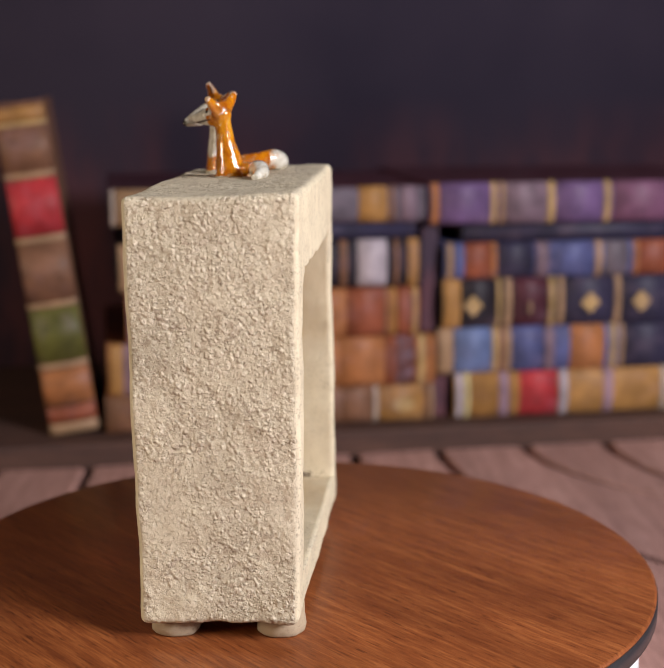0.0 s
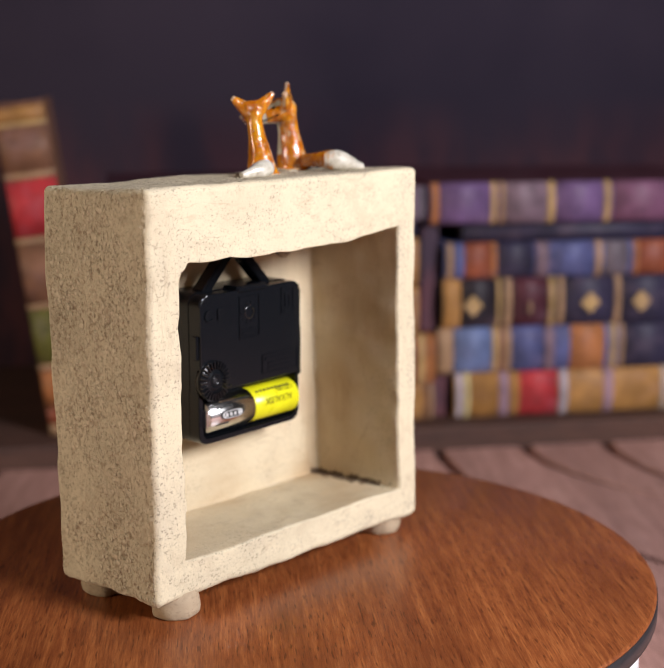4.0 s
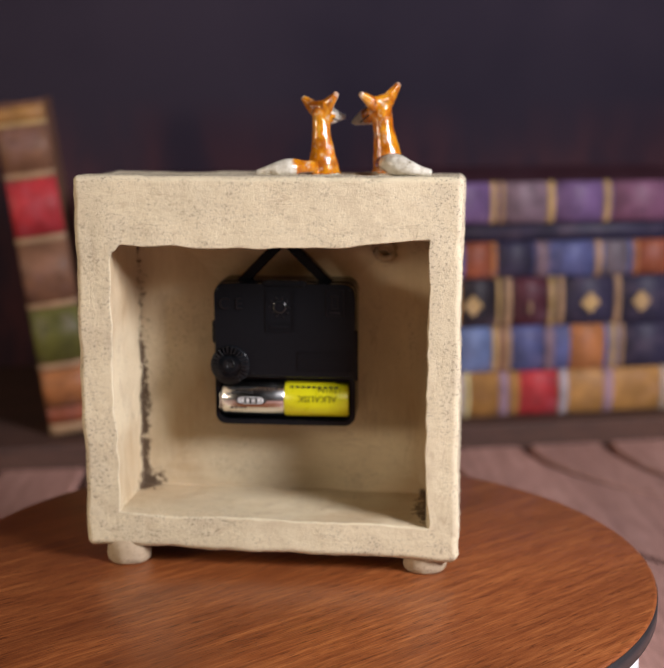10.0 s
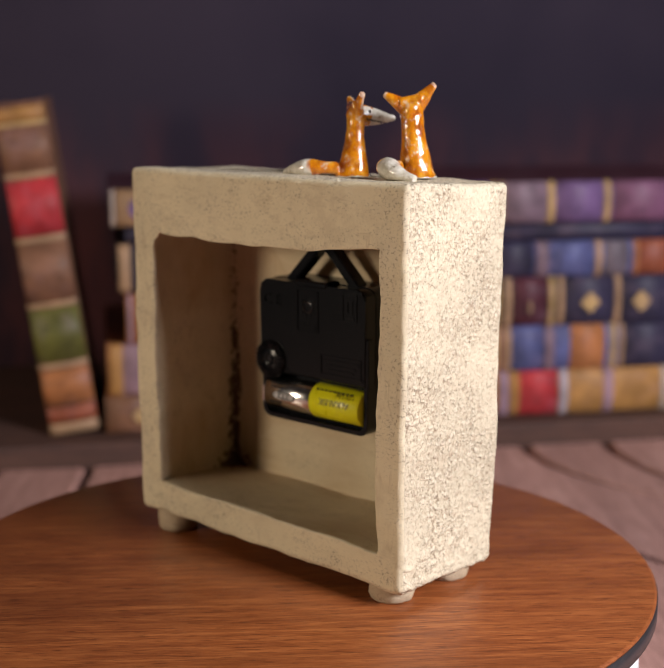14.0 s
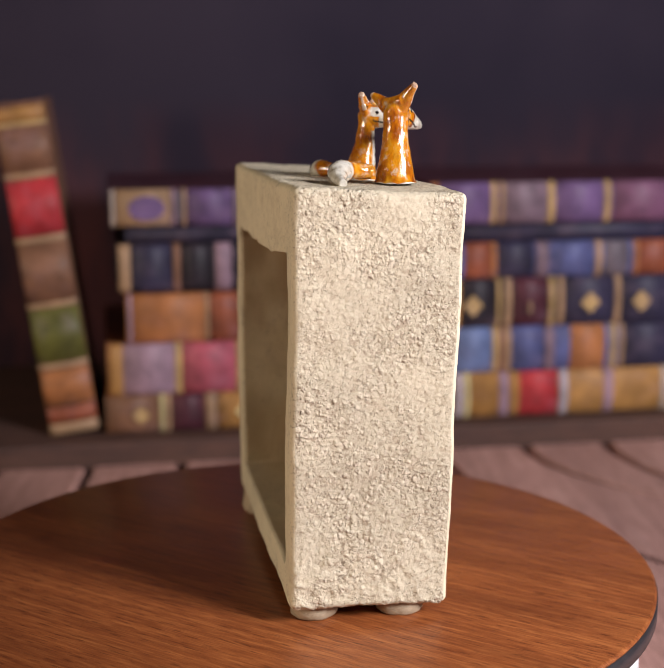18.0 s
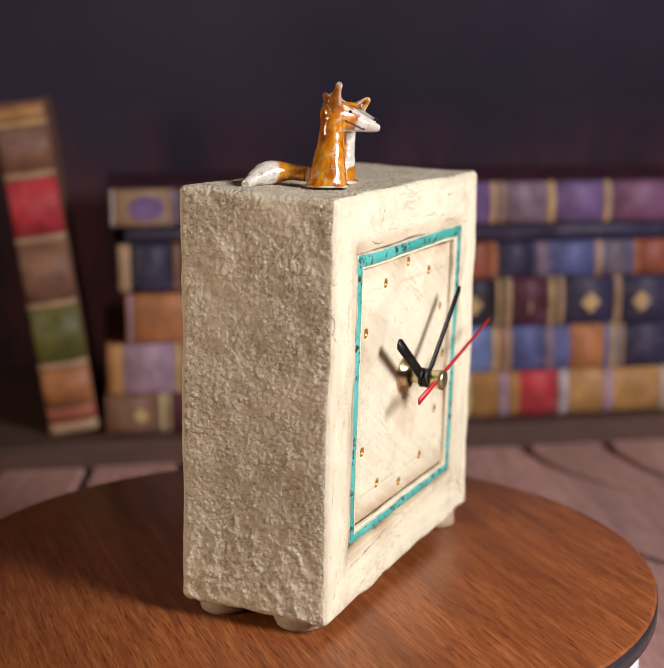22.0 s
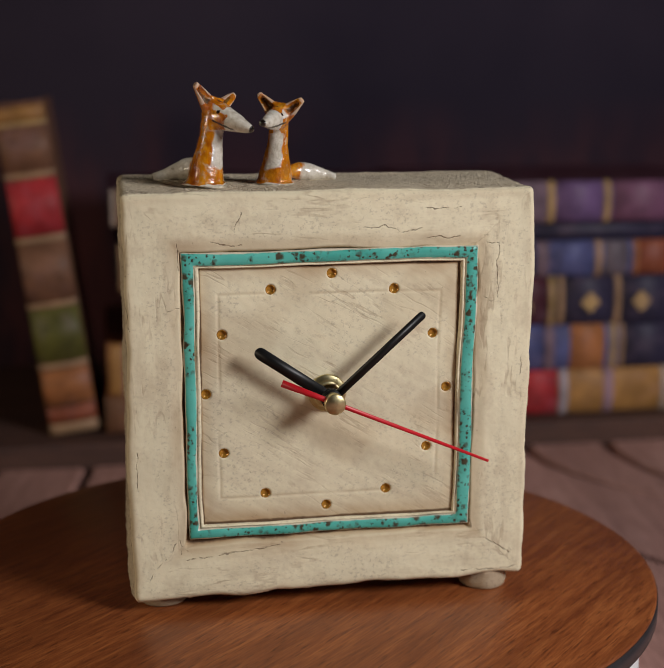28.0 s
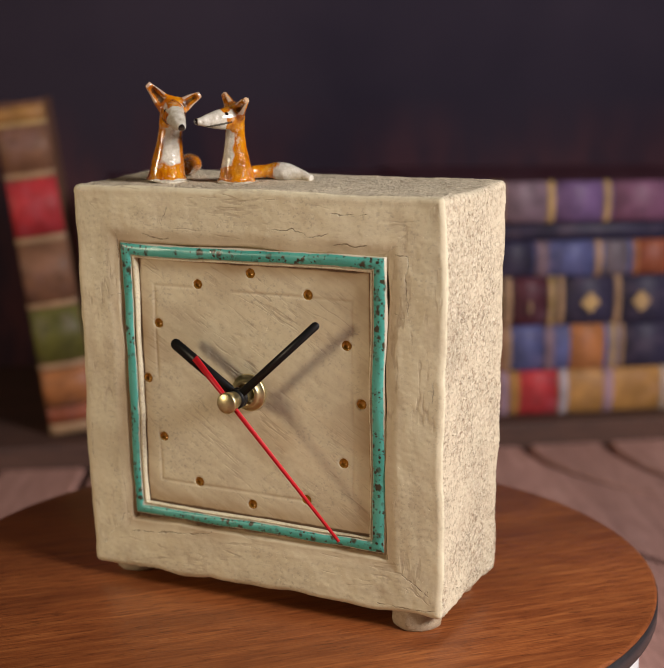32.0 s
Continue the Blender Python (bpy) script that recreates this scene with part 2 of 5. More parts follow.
def glaze():
    """Shiny amber and white glaze; the painted areas come from the figurine's own colour attribute."""
    m = Mat("fox_glaze", 0.12, coat=0.9)
    at = m.t.nodes.new("ShaderNodeAttribute")
    at.attribute_name = "paint"
    sep = m.node("ShaderNodeSeparateColor", Color=at.outputs["Color"])
    n = m.noise(420, 5, 0.65)
    big = m.noise(150, 4)
    streak = m.noise(260, 5, 0.7, m.scaled((1, 1, 0.35)))
    orange = m.ramp(streak, [(0.28, (0.17, 0.032, 0.003)), (0.42, (0.46, 0.125, 0.004)), (0.56, (0.60, 0.225, 0.006)), (0.72, (0.66, 0.36, 0.05))])
    orange = m.mix(m.ramp(big, [(0.38, 0.6), (0.52, 0.0)]), orange, (0.24, 0.046, 0.005))
    white = m.ramp(n, [(0.27, (0.16, 0.12, 0.07)), (0.36, (0.50, 0.45, 0.36)), (0.55, (0.64, 0.60, 0.51)), (0.75, (0.74, 0.71, 0.63))])
    edge = m.math("ADD", sep.outputs["Red"], m.math("MULTIPLY", m.math("SUBTRACT", n, 0.5), 0.7))
    c = m.mix(m.ramp(edge, [(0.28, 0.0), (0.70, 1.0)]), white, orange)
    thin = m.math("MULTIPLY", m.ramp(m.noise(330, 6, 0.75), [(0.55, 0.0), (0.64, 0.7)]), sep.outputs["Red"])
    c = m.mix(thin, c, (0.60, 0.47, 0.32))
    c = m.mix(sep.outputs["Green"], c, (0.012, 0.008, 0.006))
    m.colour(c)
    m.bump(m.math("ADD", big, m.math("MULTIPLY", m.noise(560, 3), 0.42)), 0.75, 0.0011)
    return m.m


M_GLAZE = glaze()


def wood(name, dark, mid, light, turn, rough, bump=0.12, fleck=0.6, size=1.0, coat=0.0):
    """Long grain along x after the turn: broad bands, fine fibres and short dark pores."""
    m = Mat(name, rough, coat=coat)
    broad = m.noise(7 * size, 4, 0.55, m.scaled((1, 7, 7), turn))
    band = m.noise(26 * size, 6, 0.65, m.scaled((1, 13, 13), turn))
    fibre = m.noise(95 * size, 5, 0.65, m.scaled((1, 17, 17), turn))
    pore = m.noise(120 * size, 3, 0.5, m.scaled((1, 9, 9), turn))
    f = m.math("ADD", m.math("MULTIPLY", band, 0.5), m.math("MULTIPLY", fibre, 0.5))
    c = m.ramp(f, [(0.32, dark), (0.5, mid), (0.68, light)])
    c = m.mix(m.ramp(broad, [(0.35, 0.45), (0.58, 0.0)]), c, tuple(x * 0.8 for x in dark))
    c = m.mix(m.math("MULTIPLY", m.ramp(pore, [(0.32, 1.0), (0.42, 0.0)]), fleck), c, tuple(x * 0.5 for x in dark))
    m.colour(c)
    m.rough(m.math("ADD", m.math("MULTIPLY", fibre, 0.25), rough - 0.12))
    m.bump(m.math("ADD", fibre, pore), bump, 0.0004)
    return m.m


M_WOOD = wood("turntable_wood", (0.120, 0.028, 0.008), (0.265, 0.075, 0.020), (0.435, 0.150, 0.043), -radians(43), 0.40, coat=0.06)
M_BOARD = wood("dark_shelf_wood", (0.030, 0.012, 0.009), (0.075, 0.031, 0.020), (0.115, 0.051, 0.033), 0, 0.75)
M_PLANK = wood("pale_plank_wood", (0.255, 0.130, 0.106), (0.43, 0.232, 0.192), (0.57, 0.335, 0.283), radians(90), 0.65, 0.3, 0.35, 0.5)
M_EDGE = plain("dark_edge_band", (0.030, 0.026, 0.028), 0.35)
M_WHITE = plain("white_plastic", (0.72, 0.72, 0.72), 0.35, vary=0.03)
M_BLACK = plain("black_plastic", (0.006, 0.007, 0.009), 0.21, vary=0.1, scale=900, spec=0.24)
M_HAND = plain("black_hand", (0.006, 0.006, 0.006), 0.42, spec=0.35)
M_RED = plain("red_hand", (0.55, 0.01, 0.02), 0.4)
M_BRASS = plain("brass", (0.62, 0.54, 0.30), 0.36, 1.0, 0.1, 700)
M_GOLD = plain("amber_lustre", (0.40, 0.19, 0.025), 0.2, 0.25, 0.4, 900)
M_STEEL = plain("battery_steel", (0.86, 0.85, 0.84), 0.19, 1.0, 0.05, 500)
M_GLOSS = plain("glossy_black_plastic", (0.008, 0.009, 0.011), 0.16, vary=0.1, scale=900, spec=0.6)
M_YELLOW = plain("battery_yellow", (0.72, 0.70, 0.012), 0.3, vary=0.04)
M_INK = plain("print_ink", (0.02, 0.02, 0.02), 0.5)
M_INKY = plain("olive_print", (0.22, 0.21, 0.01), 0.4)
M_PALEINK = plain("white_print", (0.7, 0.7, 0.7), 0.4)
M_SEAM = plain("dark_seam", (0.012, 0.010, 0.012), 0.8)
M_PAPER = plain("page_edges", (0.16, 0.12, 0.085), 0.9, vary=0.3, scale=500)


def dark_back():
    m = Mat("dark_bookcase_back", 0.75, spec=0.2)
    n = m.noise(5, 3)
    c = m.ramp(n, [(0.3, (0.028, 0.022, 0.039)), (0.6, (0.042, 0.032, 0.051))])
    # the reddish haze above the books, painted into the back and fading upward
    r = m.noise(9, 4, 0.6, m.scaled((2.2, 1, 0.7)))
    z = m.node("ShaderNodeSeparateXYZ", Vector=m.co).outputs["Z"]
    reddish = m.math("MULTIPLY", m.ramp(r, [(0.42, 0.15), (0.60, 1.0)]), m.ramp(m.math("MULTIPLY", z, 4.0), [(0.20, 0.95), (0.70, 0.0)]))
    m.colour(m.mix(reddish, c, (0.145, 0.052, 0.058)))
    return m.m


M_BACK = dark_back()
M_ROOM = plain("dim_room_wall", (0.10, 0.09, 0.10), 0.9, vary=0.1, scale=4)

LEATHER = {}


def leather(key):
    if key in LEATHER:
        return LEATHER[key]
    tones = {
        "purple": (0.14, 0.085, 0.19), "mauve": (0.20, 0.14, 0.17), "plum": (0.17, 0.075, 0.13), "navy": (0.030, 0.027, 0.055),
        "blue": (0.085, 0.10, 0.23), "sky": (0.13, 0.18, 0.33), "black": (0.018, 0.014, 0.020), "maroon": (0.075, 0.018, 0.028),
        "ochre": (0.36, 0.19, 0.055), "tan": (0.34, 0.22, 0.12), "gold": (0.44, 0.30, 0.12), "cream": (0.42, 0.35, 0.28),
        "brown": (0.20, 0.10, 0.055), "orange": (0.36, 0.145, 0.05), "red": (0.42, 0.035, 0.04), "pink": (0.40, 0.09, 0.12),
        "green": (0.12, 0.12, 0.025), "rust": (0.26, 0.075, 0.035), "lilac": (0.30, 0.20, 0.24), "white": (0.42, 0.38, 0.40),
        "lemon": (0.52, 0.46, 0.22), "grey": (0.13, 0.11, 0.13)}
    c = tuple(k * x for k, x in zip((0.97, 0.915, 0.95), tones[key]))
    m = Mat("leather_" + key, 0.55, spec=0.3)
    n = m.noise(70, 5, 0.65)
    big = m.noise(24, 3)
    k = m.ramp(n, [(0.28, tuple(x * 0.6 for x in c)), (0.55, c), (0.78, tuple(min(1, x * 1.35) for x in c))])
    k = m.mix(m.ramp(big, [(0.5, 0.0), (0.75, 0.35)]), k, tuple(x * 0.45 for x in c))
    fade = m.noise(42, 5, 0.7, m.scaled((1, 1, 1.6)))
    k = m.mix(m.ramp(fade, [(0.50, 0.0), (0.68, 0.5)]), k, tuple(min(1, 0.55 * x + y) for x, y in zip(c, (0.10, 0.065, 0.085))))
    k = m.mix(m.ramp(m.noise(90, 5, 0.75), [(0.34, 0.55), (0.46, 0.0)]), k, tuple(0.3 * x + 0.008 for x in c))
    m.colour(k)
    m.bump(m.noise(500, 4), 0.3, 0.0005)
    LEATHER[key] = m.m
    return m.m


# ---- mesh helpers ----
def part(name, bm, material, parent=None, label="", smooth=True, m=None):
    """Links a bmesh as one mesh object, under a thing or a part where a parent is given."""
    me = bpy.data.meshes.new(name)
    bmesh.ops.recalc_face_normals(bm, faces=bm.faces[:])
    for f in bm.faces:
        f.smooth = smooth
    bm.to_mesh(me)
    bm.free()
    for k in material if isinstance(material, (list, tuple)) else [material]:
        me.materials.append(k)
    ob = new(name, me)
    if parent:
        ob.parent = parent
    if m:
        ob.matrix_basis = m
    if label:
        tagged(ob, label)
    return ob


def thing(name, label, category, m=None, group="", kind=""):
    ob = new(name)
    ob.empty_display_size = 0.02
    if m:
        ob.matrix_basis = m
    return tagged(ob, label, category, group, kind)


def block(x0, x1, y0, y1, z0, z1, bevel=0.0, segments=2, bm=None):
    bm = bm or bmesh.new()
    r = bmesh.ops.create_cube(bm, size=1, matrix=Matrix.LocRotScale(((x0 + x1) / 2, (y0 + y1) / 2, (z0 + z1) / 2), None, (abs(x1 - x0), abs(y1 - y0), abs(z1 - z0))))
    if bevel:
        vs = set(r["verts"])
        es = [e for e in bm.edges if e.verts[0] in vs and e.verts[1] in vs]
        bmesh.ops.bevel(bm, geom=es, offset=bevel, segments=segments, profile=0.5, affect="EDGES")
    return bm


def lathe(profile, steps=48, bm=None, m=None):
    """Turns (radius, height) pairs about z; closed at both ends where the radius is 0."""
    bm = bm or bmesh.new()
    rings = []
    for r, z in profile:
        if r == 0:
            rings.append([bm.verts.new((0, 0, z))])
        else:
            rings.append([bm.verts.new((r * math.cos(2 * math.pi * i / steps), r * math.sin(2 * math.pi * i / steps), z)) for i in range(steps)])
    for a, b in zip(rings, rings[1:]):
        for i in range(steps):
            j = (i + 1) % steps
            if len(a) == 1 and len(b) > 1:
                bm.faces.new((a[0], b[i], b[j]))
            elif len(b) == 1 and len(a) > 1:
                bm.faces.new((a[i], b[0], a[j]))
            elif len(a) > 1:
                bm.faces.new((a[i], b[i], b[j], a[j]))
    if m:
        bmesh.ops.transform(bm, matrix=m, verts=bm.verts[:])
    return bm


def outline(points, y0, y1, bm=None):
    """A flat plate of the given (x, z) outline between y0 and y1."""
    bm = bm or bmesh.new()
    a = [bm.verts.new((x, y0, z)) for x, z in points]
    b = [bm.verts.new((x, y1, z)) for x, z in points]
    n = len(points)
    bm.faces.new(a)
    bm.faces.new(list(reversed(b)))
    for i in range(n):
        j = (i + 1) % n
        bm.faces.new((a[i], a[j], b[j], b[i]))
    return bm


def tube(points, radii, steps=12, bm=None):
    """A round tube through points, closed at its ends."""
    bm = bm or bmesh.new()
    rings = []
    for i, p in enumerate(points):
        p = Vector(p)
        d = Vector(points[min(i + 1, len(points) - 1)]) - Vector(points[max(i - 1, 0)])
        q = d.to_track_quat("Z", "Y")
        rx, ry = radii[i] if isinstance(radii[i], tuple) else (radii[i], radii[i])
        rings.append([bm.verts.new(p + q @ Vector((rx * math.cos(2 * math.pi * k / steps), ry * math.sin(2 * math.pi * k / steps), 0))) for k in range(steps)])
    for a, b in zip(rings, rings[1:]):
        for k in range(steps):
            bm.faces.new((a[k], a[(k + 1) % steps], b[(k + 1) % steps], b[k]))
    bm.faces.new(list(reversed(rings[0])))
    bm.faces.new(rings[-1])
    return bm


def wob(x, y, z, scale, seed=0.0):
    return noise.noise(Vector((x * scale + seed, y * scale - seed * 1.7, z * scale + seed * 0.3)))


def smoothstep(a, b, x):
    t = min(1.0, max(0.0, (x - a) / (b - a)))
    return t * t * (3 - 2 * t)


# ---- the setting ----
FLOOR = -0.0645
WALL0, WALLDIR = Vector((-0.192, 0.339, 0)), Vector((0.98942, 0.14506, 0))
WALL = Matrix.Translation(WALL0) @ Matrix.Rotation(math.atan2(0.14506, 0.98942), 4, "Z")


def room():
    g = thing("floor", "pale pinkish brown wooden planks with dark seams", "floor", kind="structure")
    part("floor_bed", block(-2.6, 2.6, -3.0, 2.0, FLOOR - 0.05, FLOOR - 0.015), M_SEAM, g)
    starts = [(-0.675 + 0.06 * i, 0.0) for i in range(9)] + [(-0.135, 0.0), (-0.075, 0.3), (-0.017, 0.6), (0.042, 1.1), (0.101, 1.9), (0.163, 5.0), (0.222, 3.8), (0.285, 3.5), (0.35, 3.2), (0.42, 3.0), (0.5, 3.0)]
    rows = [0.62, 0.5, 0.44] + [0.405 - 0.012 * i for i in range(28)] + [0.0, -0.2, -0.5, -0.9]

    def seam(k, y):
        x0, bend = starts[k]
        s = max(0.0, 0.388 - y)
        s = min(s, 0.16 if bend > 2.5 else 0.24)
        extra = max(0.0, 0.388 - y) - s
        return x0 + bend * s * s + 2 * bend * s * extra * (0.5 if bend > 2.5 else 0.3)

    for k in range(len(starts) - 1):
        bm = bmesh.new()
        top, low = [], []
        for y in rows:
            a, b = seam(k, y) + 0.0034, seam(k + 1, y) - 0.0034
            if b - a < 0.004:
                b = a + 0.004
            line = [Vector((a, y, -0.0015)), Vector((a + 0.0012, y, 0)), Vector((b - 0.0012, y, 0)), Vector((b, y, -0.0015))]
            top.append([bm.verts.new(v + Vector((0, 0, FLOOR + 0.0006 * wob(v.x, v.y, k, 30)))) for v in line])
            low.append([bm.verts.new((a, y, FLOOR - 0.016)), bm.verts.new((b, y, FLOOR - 0.016))])
        for i in range(len(rows) - 1):
            for j in range(3):
                bm.faces.new((top[i][j], top[i][j + 1], top[i + 1][j + 1], top[i + 1][j]))
            bm.faces.new((low[i][0], top[i][0], top[i + 1][0], low[i + 1][0]))
            bm.faces.new((top[i][3], low[i][1], low[i + 1][1], top[i + 1][3]))
        part("plank", bm, M_PLANK, g, smooth=False)
    # the bookcase of a flat printed backdrop, built solid: dark back, base board
    b = part("bookcase_back", block(-0.7, 1.2, 0.26, 0.29, FLOOR, 1.2), M_BACK, m=WALL)
    tagged(b, "dark blackish purple wooden back of a bookcase", "bookcase back", kind="structure")
    bb = block(-0.7, 1.2, 0.001, 0.258, FLOOR - 0.003, -0.0485, 0.002)
    bb = part("shelf_board", bb, M_BOARD, m=WALL, smooth=False)
    tagged(bb, "dark brown wooden base board of the bookcase", "shelf", kind="structure")
    # added fillers: the dimness of the gaps between the two stacks as dark panels
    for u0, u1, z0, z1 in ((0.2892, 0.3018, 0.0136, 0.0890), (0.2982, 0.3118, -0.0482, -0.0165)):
        up = part("gap_filler", block(u0, u1, 0.0300, 0.2590, z0, z1, 0.001, 1), M_BACK, m=WALL, smooth=False)
        tagged(up, "dark blackish purple filler in the gap between the stacks", "bookcase upright", kind="structure")
    for nm, args in (("wall_left", (-2.7, -2.6, -3.0, 2.0, FLOOR - 0.05, 2.3)), ("wall_right", (2.6, 2.7, -3.0, 2.0, FLOOR - 0.05, 2.3)),
                     ("wall_behind", (-2.6, 2.6, -3.1, -3.0, FLOOR - 0.05, 2.3)), ("wall_far", (-2.6, 2.6, 2.0, 2.1, FLOOR - 0.05, 2.3)), ("ceiling", (-2.6, 2.6, -3.0, 2.0, 2.3, 2.4))):
        tagged(part(nm, block(*args), M_ROOM, smooth=False), "plain dim studio " + ("ceiling" if nm == "ceiling" else "wall"), "ceiling" if nm == "ceiling" else "wall", kind="structure")


# ---- books of the printed backdrop, built solid ----
def book(label, length, thick, depth, cover, panels, m, bands=(), marks=(), boards=""):
    """A book lying on its side, spine to -y: x along the spine, z its thickness. panels: (from, to, colour); bands: raised ribs; marks: diamonds or ovals."""
    g = thing("book", label, "book", m, group="old books in the bookcase")
    t, r = thick, 0.0045

    def arc(n=8, grow=0.0):
        pts = []
        for i in range(n + 1):
            a = math.pi * (i / n - 0.5)
            pts.append((-r * math.cos(a) - grow, t / 2 + (t / 2 + grow * 0.6) * math.sin(a) * 0.995))
        return pts

    def strip(x0, x1, grow, n=8, bm=None):
        bm = bm or bmesh.new()
        cols = []
        for x in (x0, x1):
            cols.append([bm.verts.new((x, y, z)) for y, z in arc(n, grow)] + [bm.verts.new((x, y + 0.003 + grow, z)) for y, z in reversed(arc(n, 0.0))])
        k = len(cols[0])
        for i in range(k):
            bm.faces.new((cols[0][i], cols[1][i], cols[1][(i + 1) % k], cols[0][(i + 1) % k]))
        bm.faces.new(cols[0])
        bm.faces.new(list(reversed(cols[1])))
        return bm

    part("spine", strip(0, length, 0.0), leather(cover), g)
    cov = leather(boards or cover)
    part("front_cover", block(0, length, -0.001, depth, t - 0.0025, t, 0.0006, 1), cov, g, smooth=False)
    part("back_cover", block(0, length, -0.001, depth, 0, 0.0025, 0.0006, 1), cov, g, smooth=False)
    part("page_block", block(0.003, length - 0.003, 0.001, depth - 0.004, 0.0025, t - 0.0025), M_PAPER, g, smooth=False)
    for a, b, c in panels:
        part("spine_panel", strip(a * length, b * length, 0.0004), leather(c), g)
    for a, b, c in bands:
        part("spine_band", strip(a * length, b * length, 0.0011), leather(c), g)
    for x, z, w, h, c, shape in marks:
        n = 4 if shape == "diamond" else 20
        pts = []
        for i in range(n):
            a = 2 * math.pi * i / n
            pts.append((x * length + w / 2 * math.cos(a), z * t + h / 2 * math.sin(a)))
        if shape == "square":
            pts = [(x * length - w / 2, z * t - h / 2), (x * length + w / 2, z * t - h / 2), (x * length + w / 2, z * t + h / 2), (x * length - w / 2, z * t + h / 2)]
        part("spine_ornament", outline(pts, -r - 0.0022, -r + 0.002), leather(c), g, smooth=False)
    return g


def P(a, b, *spans):
    """Spans given along the wall, as fractions of a spine from a to b."""
    return [((x0 - a) / (b - a), (x1 - a) / (b - a), c) for x0, x1, c in spans]


def at_wall(u, z, off=0.0245):
    return WALL @ Matrix.Translation((u, off, z))


def books():
    B = -0.0482
    # right stack, from the bottom
    a, b = 0.3125, 0.540
    book("ochre leather book with a red panel, lying flat", b - a, 0.0320, 0.16, "ochre", P(a, b, (0.3135, 0.3185, "white"), (0.3602, 0.3888, "red")), at_wall(a, B),
         P(a, b, (0.320, 0.3235, "lemon"), (0.345, 0.352, "lilac"), (0.390, 0.396, "white"), (0.4235, 0.430, "lilac"), (0.467, 0.472, "cream")))
    a, b = 0.300, 0.532
    book("blue and tan leather book with an orange panel, lying flat", b - a, 0.0325, 0.165, "blue",
         P(a, b, (0.300, 0.311, "tan"), (0.312, 0.339, "sky"), (0.340, 0.351, "brown"), (0.355, 0.377, "blue"), (0.397, 0.4226, "orange"), (0.437, 0.475, "navy")), at_wall(a, B + 0.0322),
         P(a, b, (0.3395, 0.3435, "gold"), (0.349, 0.353, "tan"), (0.378, 0.385, "mauve"), (0.427, 0.431, "gold"), (0.434, 0.437, "tan")))
    a, b = 0.3025, 0.536
    book("black leather book with gold diamonds, lying flat", b - a, 0.0345, 0.16, "black",
         P(a, b, (0.3030, 0.316, "ochre"), (0.317, 0.341, "black"), (0.354, 0.379, "maroon"), (0.392, 0.429, "navy"), (0.434, 0.475, "navy")), at_wall(a, B + 0.0649),
         P(a, b, (0.342, 0.3445, "gold"), (0.348, 0.3525, "tan"), (0.380, 0.384, "gold"), (0.387, 0.391, "tan"), (0.429, 0.4335, "tan")),
         [((u - a) / (b - a), 0.47, 0.014, 0.015, "gold", "diamond") for u in (0.3242, 0.4102, 0.4485)] + [((0.366 - a) / (b - a), 0.4, 0.002, 0.009, "tan", "square")])
    a, b = 0.3036, 0.535
    book("blue and rust patterned leather book, lying flat", b - a, 0.0250, 0.15, "blue",
         P(a, b, (0.310, 0.318, "blue"), (0.318, 0.337, "rust"), (0.342, 0.368, "navy"), (0.384, 0.412, "blue"), (0.420, 0.438, "grey"), (0.446, 0.47, "rust")), at_wall(a, B + 0.0996),
         P(a, b, (0.3055, 0.3095, "tan"), (0.337, 0.341, "orange"), (0.370, 0.379, "mauve"), (0.4135, 0.418, "tan"), (0.442, 0.4455, "orange")))
    book("dark blue leather book in shadow, lying flat", 0.2, 0.0130, 0.12, "navy", [], at_wall(0.318, B + 0.1248, 0.030))
    a, b = 0.2925, 0.530
    book("faded purple leather book with gold bands, lying flat", b - a, 0.0285, 0.17, "purple",
         P(a, b, (0.2935, 0.299, "orange"), (0.300, 0.336, "purple"), (0.343, 0.377, "mauve"), (0.384, 0.418, "purple"), (0.425, 0.47, "plum")), at_wall(a, B + 0.1380),
         P(a, b, (0.336, 0.3395, "gold"), (0.3425, 0.3455, "tan"), (0.377, 0.382, "gold"), (0.4185, 0.4228, "gold")), boards="maroon")
    # middle stack
    a, b = 0.0695, 0.2975
    book("worn brown leather book with small gold diamonds, lying flat", b - a, 0.0258, 0.16, "brown",
         P(a, b, (0.072, 0.104, "brown"), (0.1143, 0.136, "maroon"), (0.146, 0.180, "ochre"), (0.232, 0.253, "brown"), (0.258, 0.290, "ochre")), at_wall(a, B),
         P(a, b, (0.106, 0.109, "lemon"), (0.1105, 0.1135, "tan"), (0.1375, 0.1445, "tan"), (0.254, 0.257, "cream"), (0.2945, 0.297, "tan")),
         [((0.093 - a) / (b - a), 0.5, 0.012, 0.012, "gold", "diamond"), ((0.163 - a) / (b - a), 0.5, 0.012, 0.012, "lemon", "diamond"), ((0.275 - a) / (b - a), 0.5, 0.016, 0.010, "gold", "oval")])
    a, b = 0.0715, 0.2985
    book("tan and lilac leather book with a pink panel, lying flat", b - a, 0.0350, 0.165, "orange",
         P(a, b, (0.073, 0.082, "ochre"), (0.082, 0.117, "lilac"), (0.1222, 0.1583, "pink"), (0.166, 0.19, "lilac"), (0.23, 0.262, "orange"), (0.262, 0.284, "rust"), (0.270, 0.283, "lilac")), at_wall(a, B + 0.0260),
         P(a, b, (0.117, 0.1215, "gold"), (0.1585, 0.1655, "gold"), (0.2855, 0.2905, "gold")))
    a, b = 0.085, 0.286
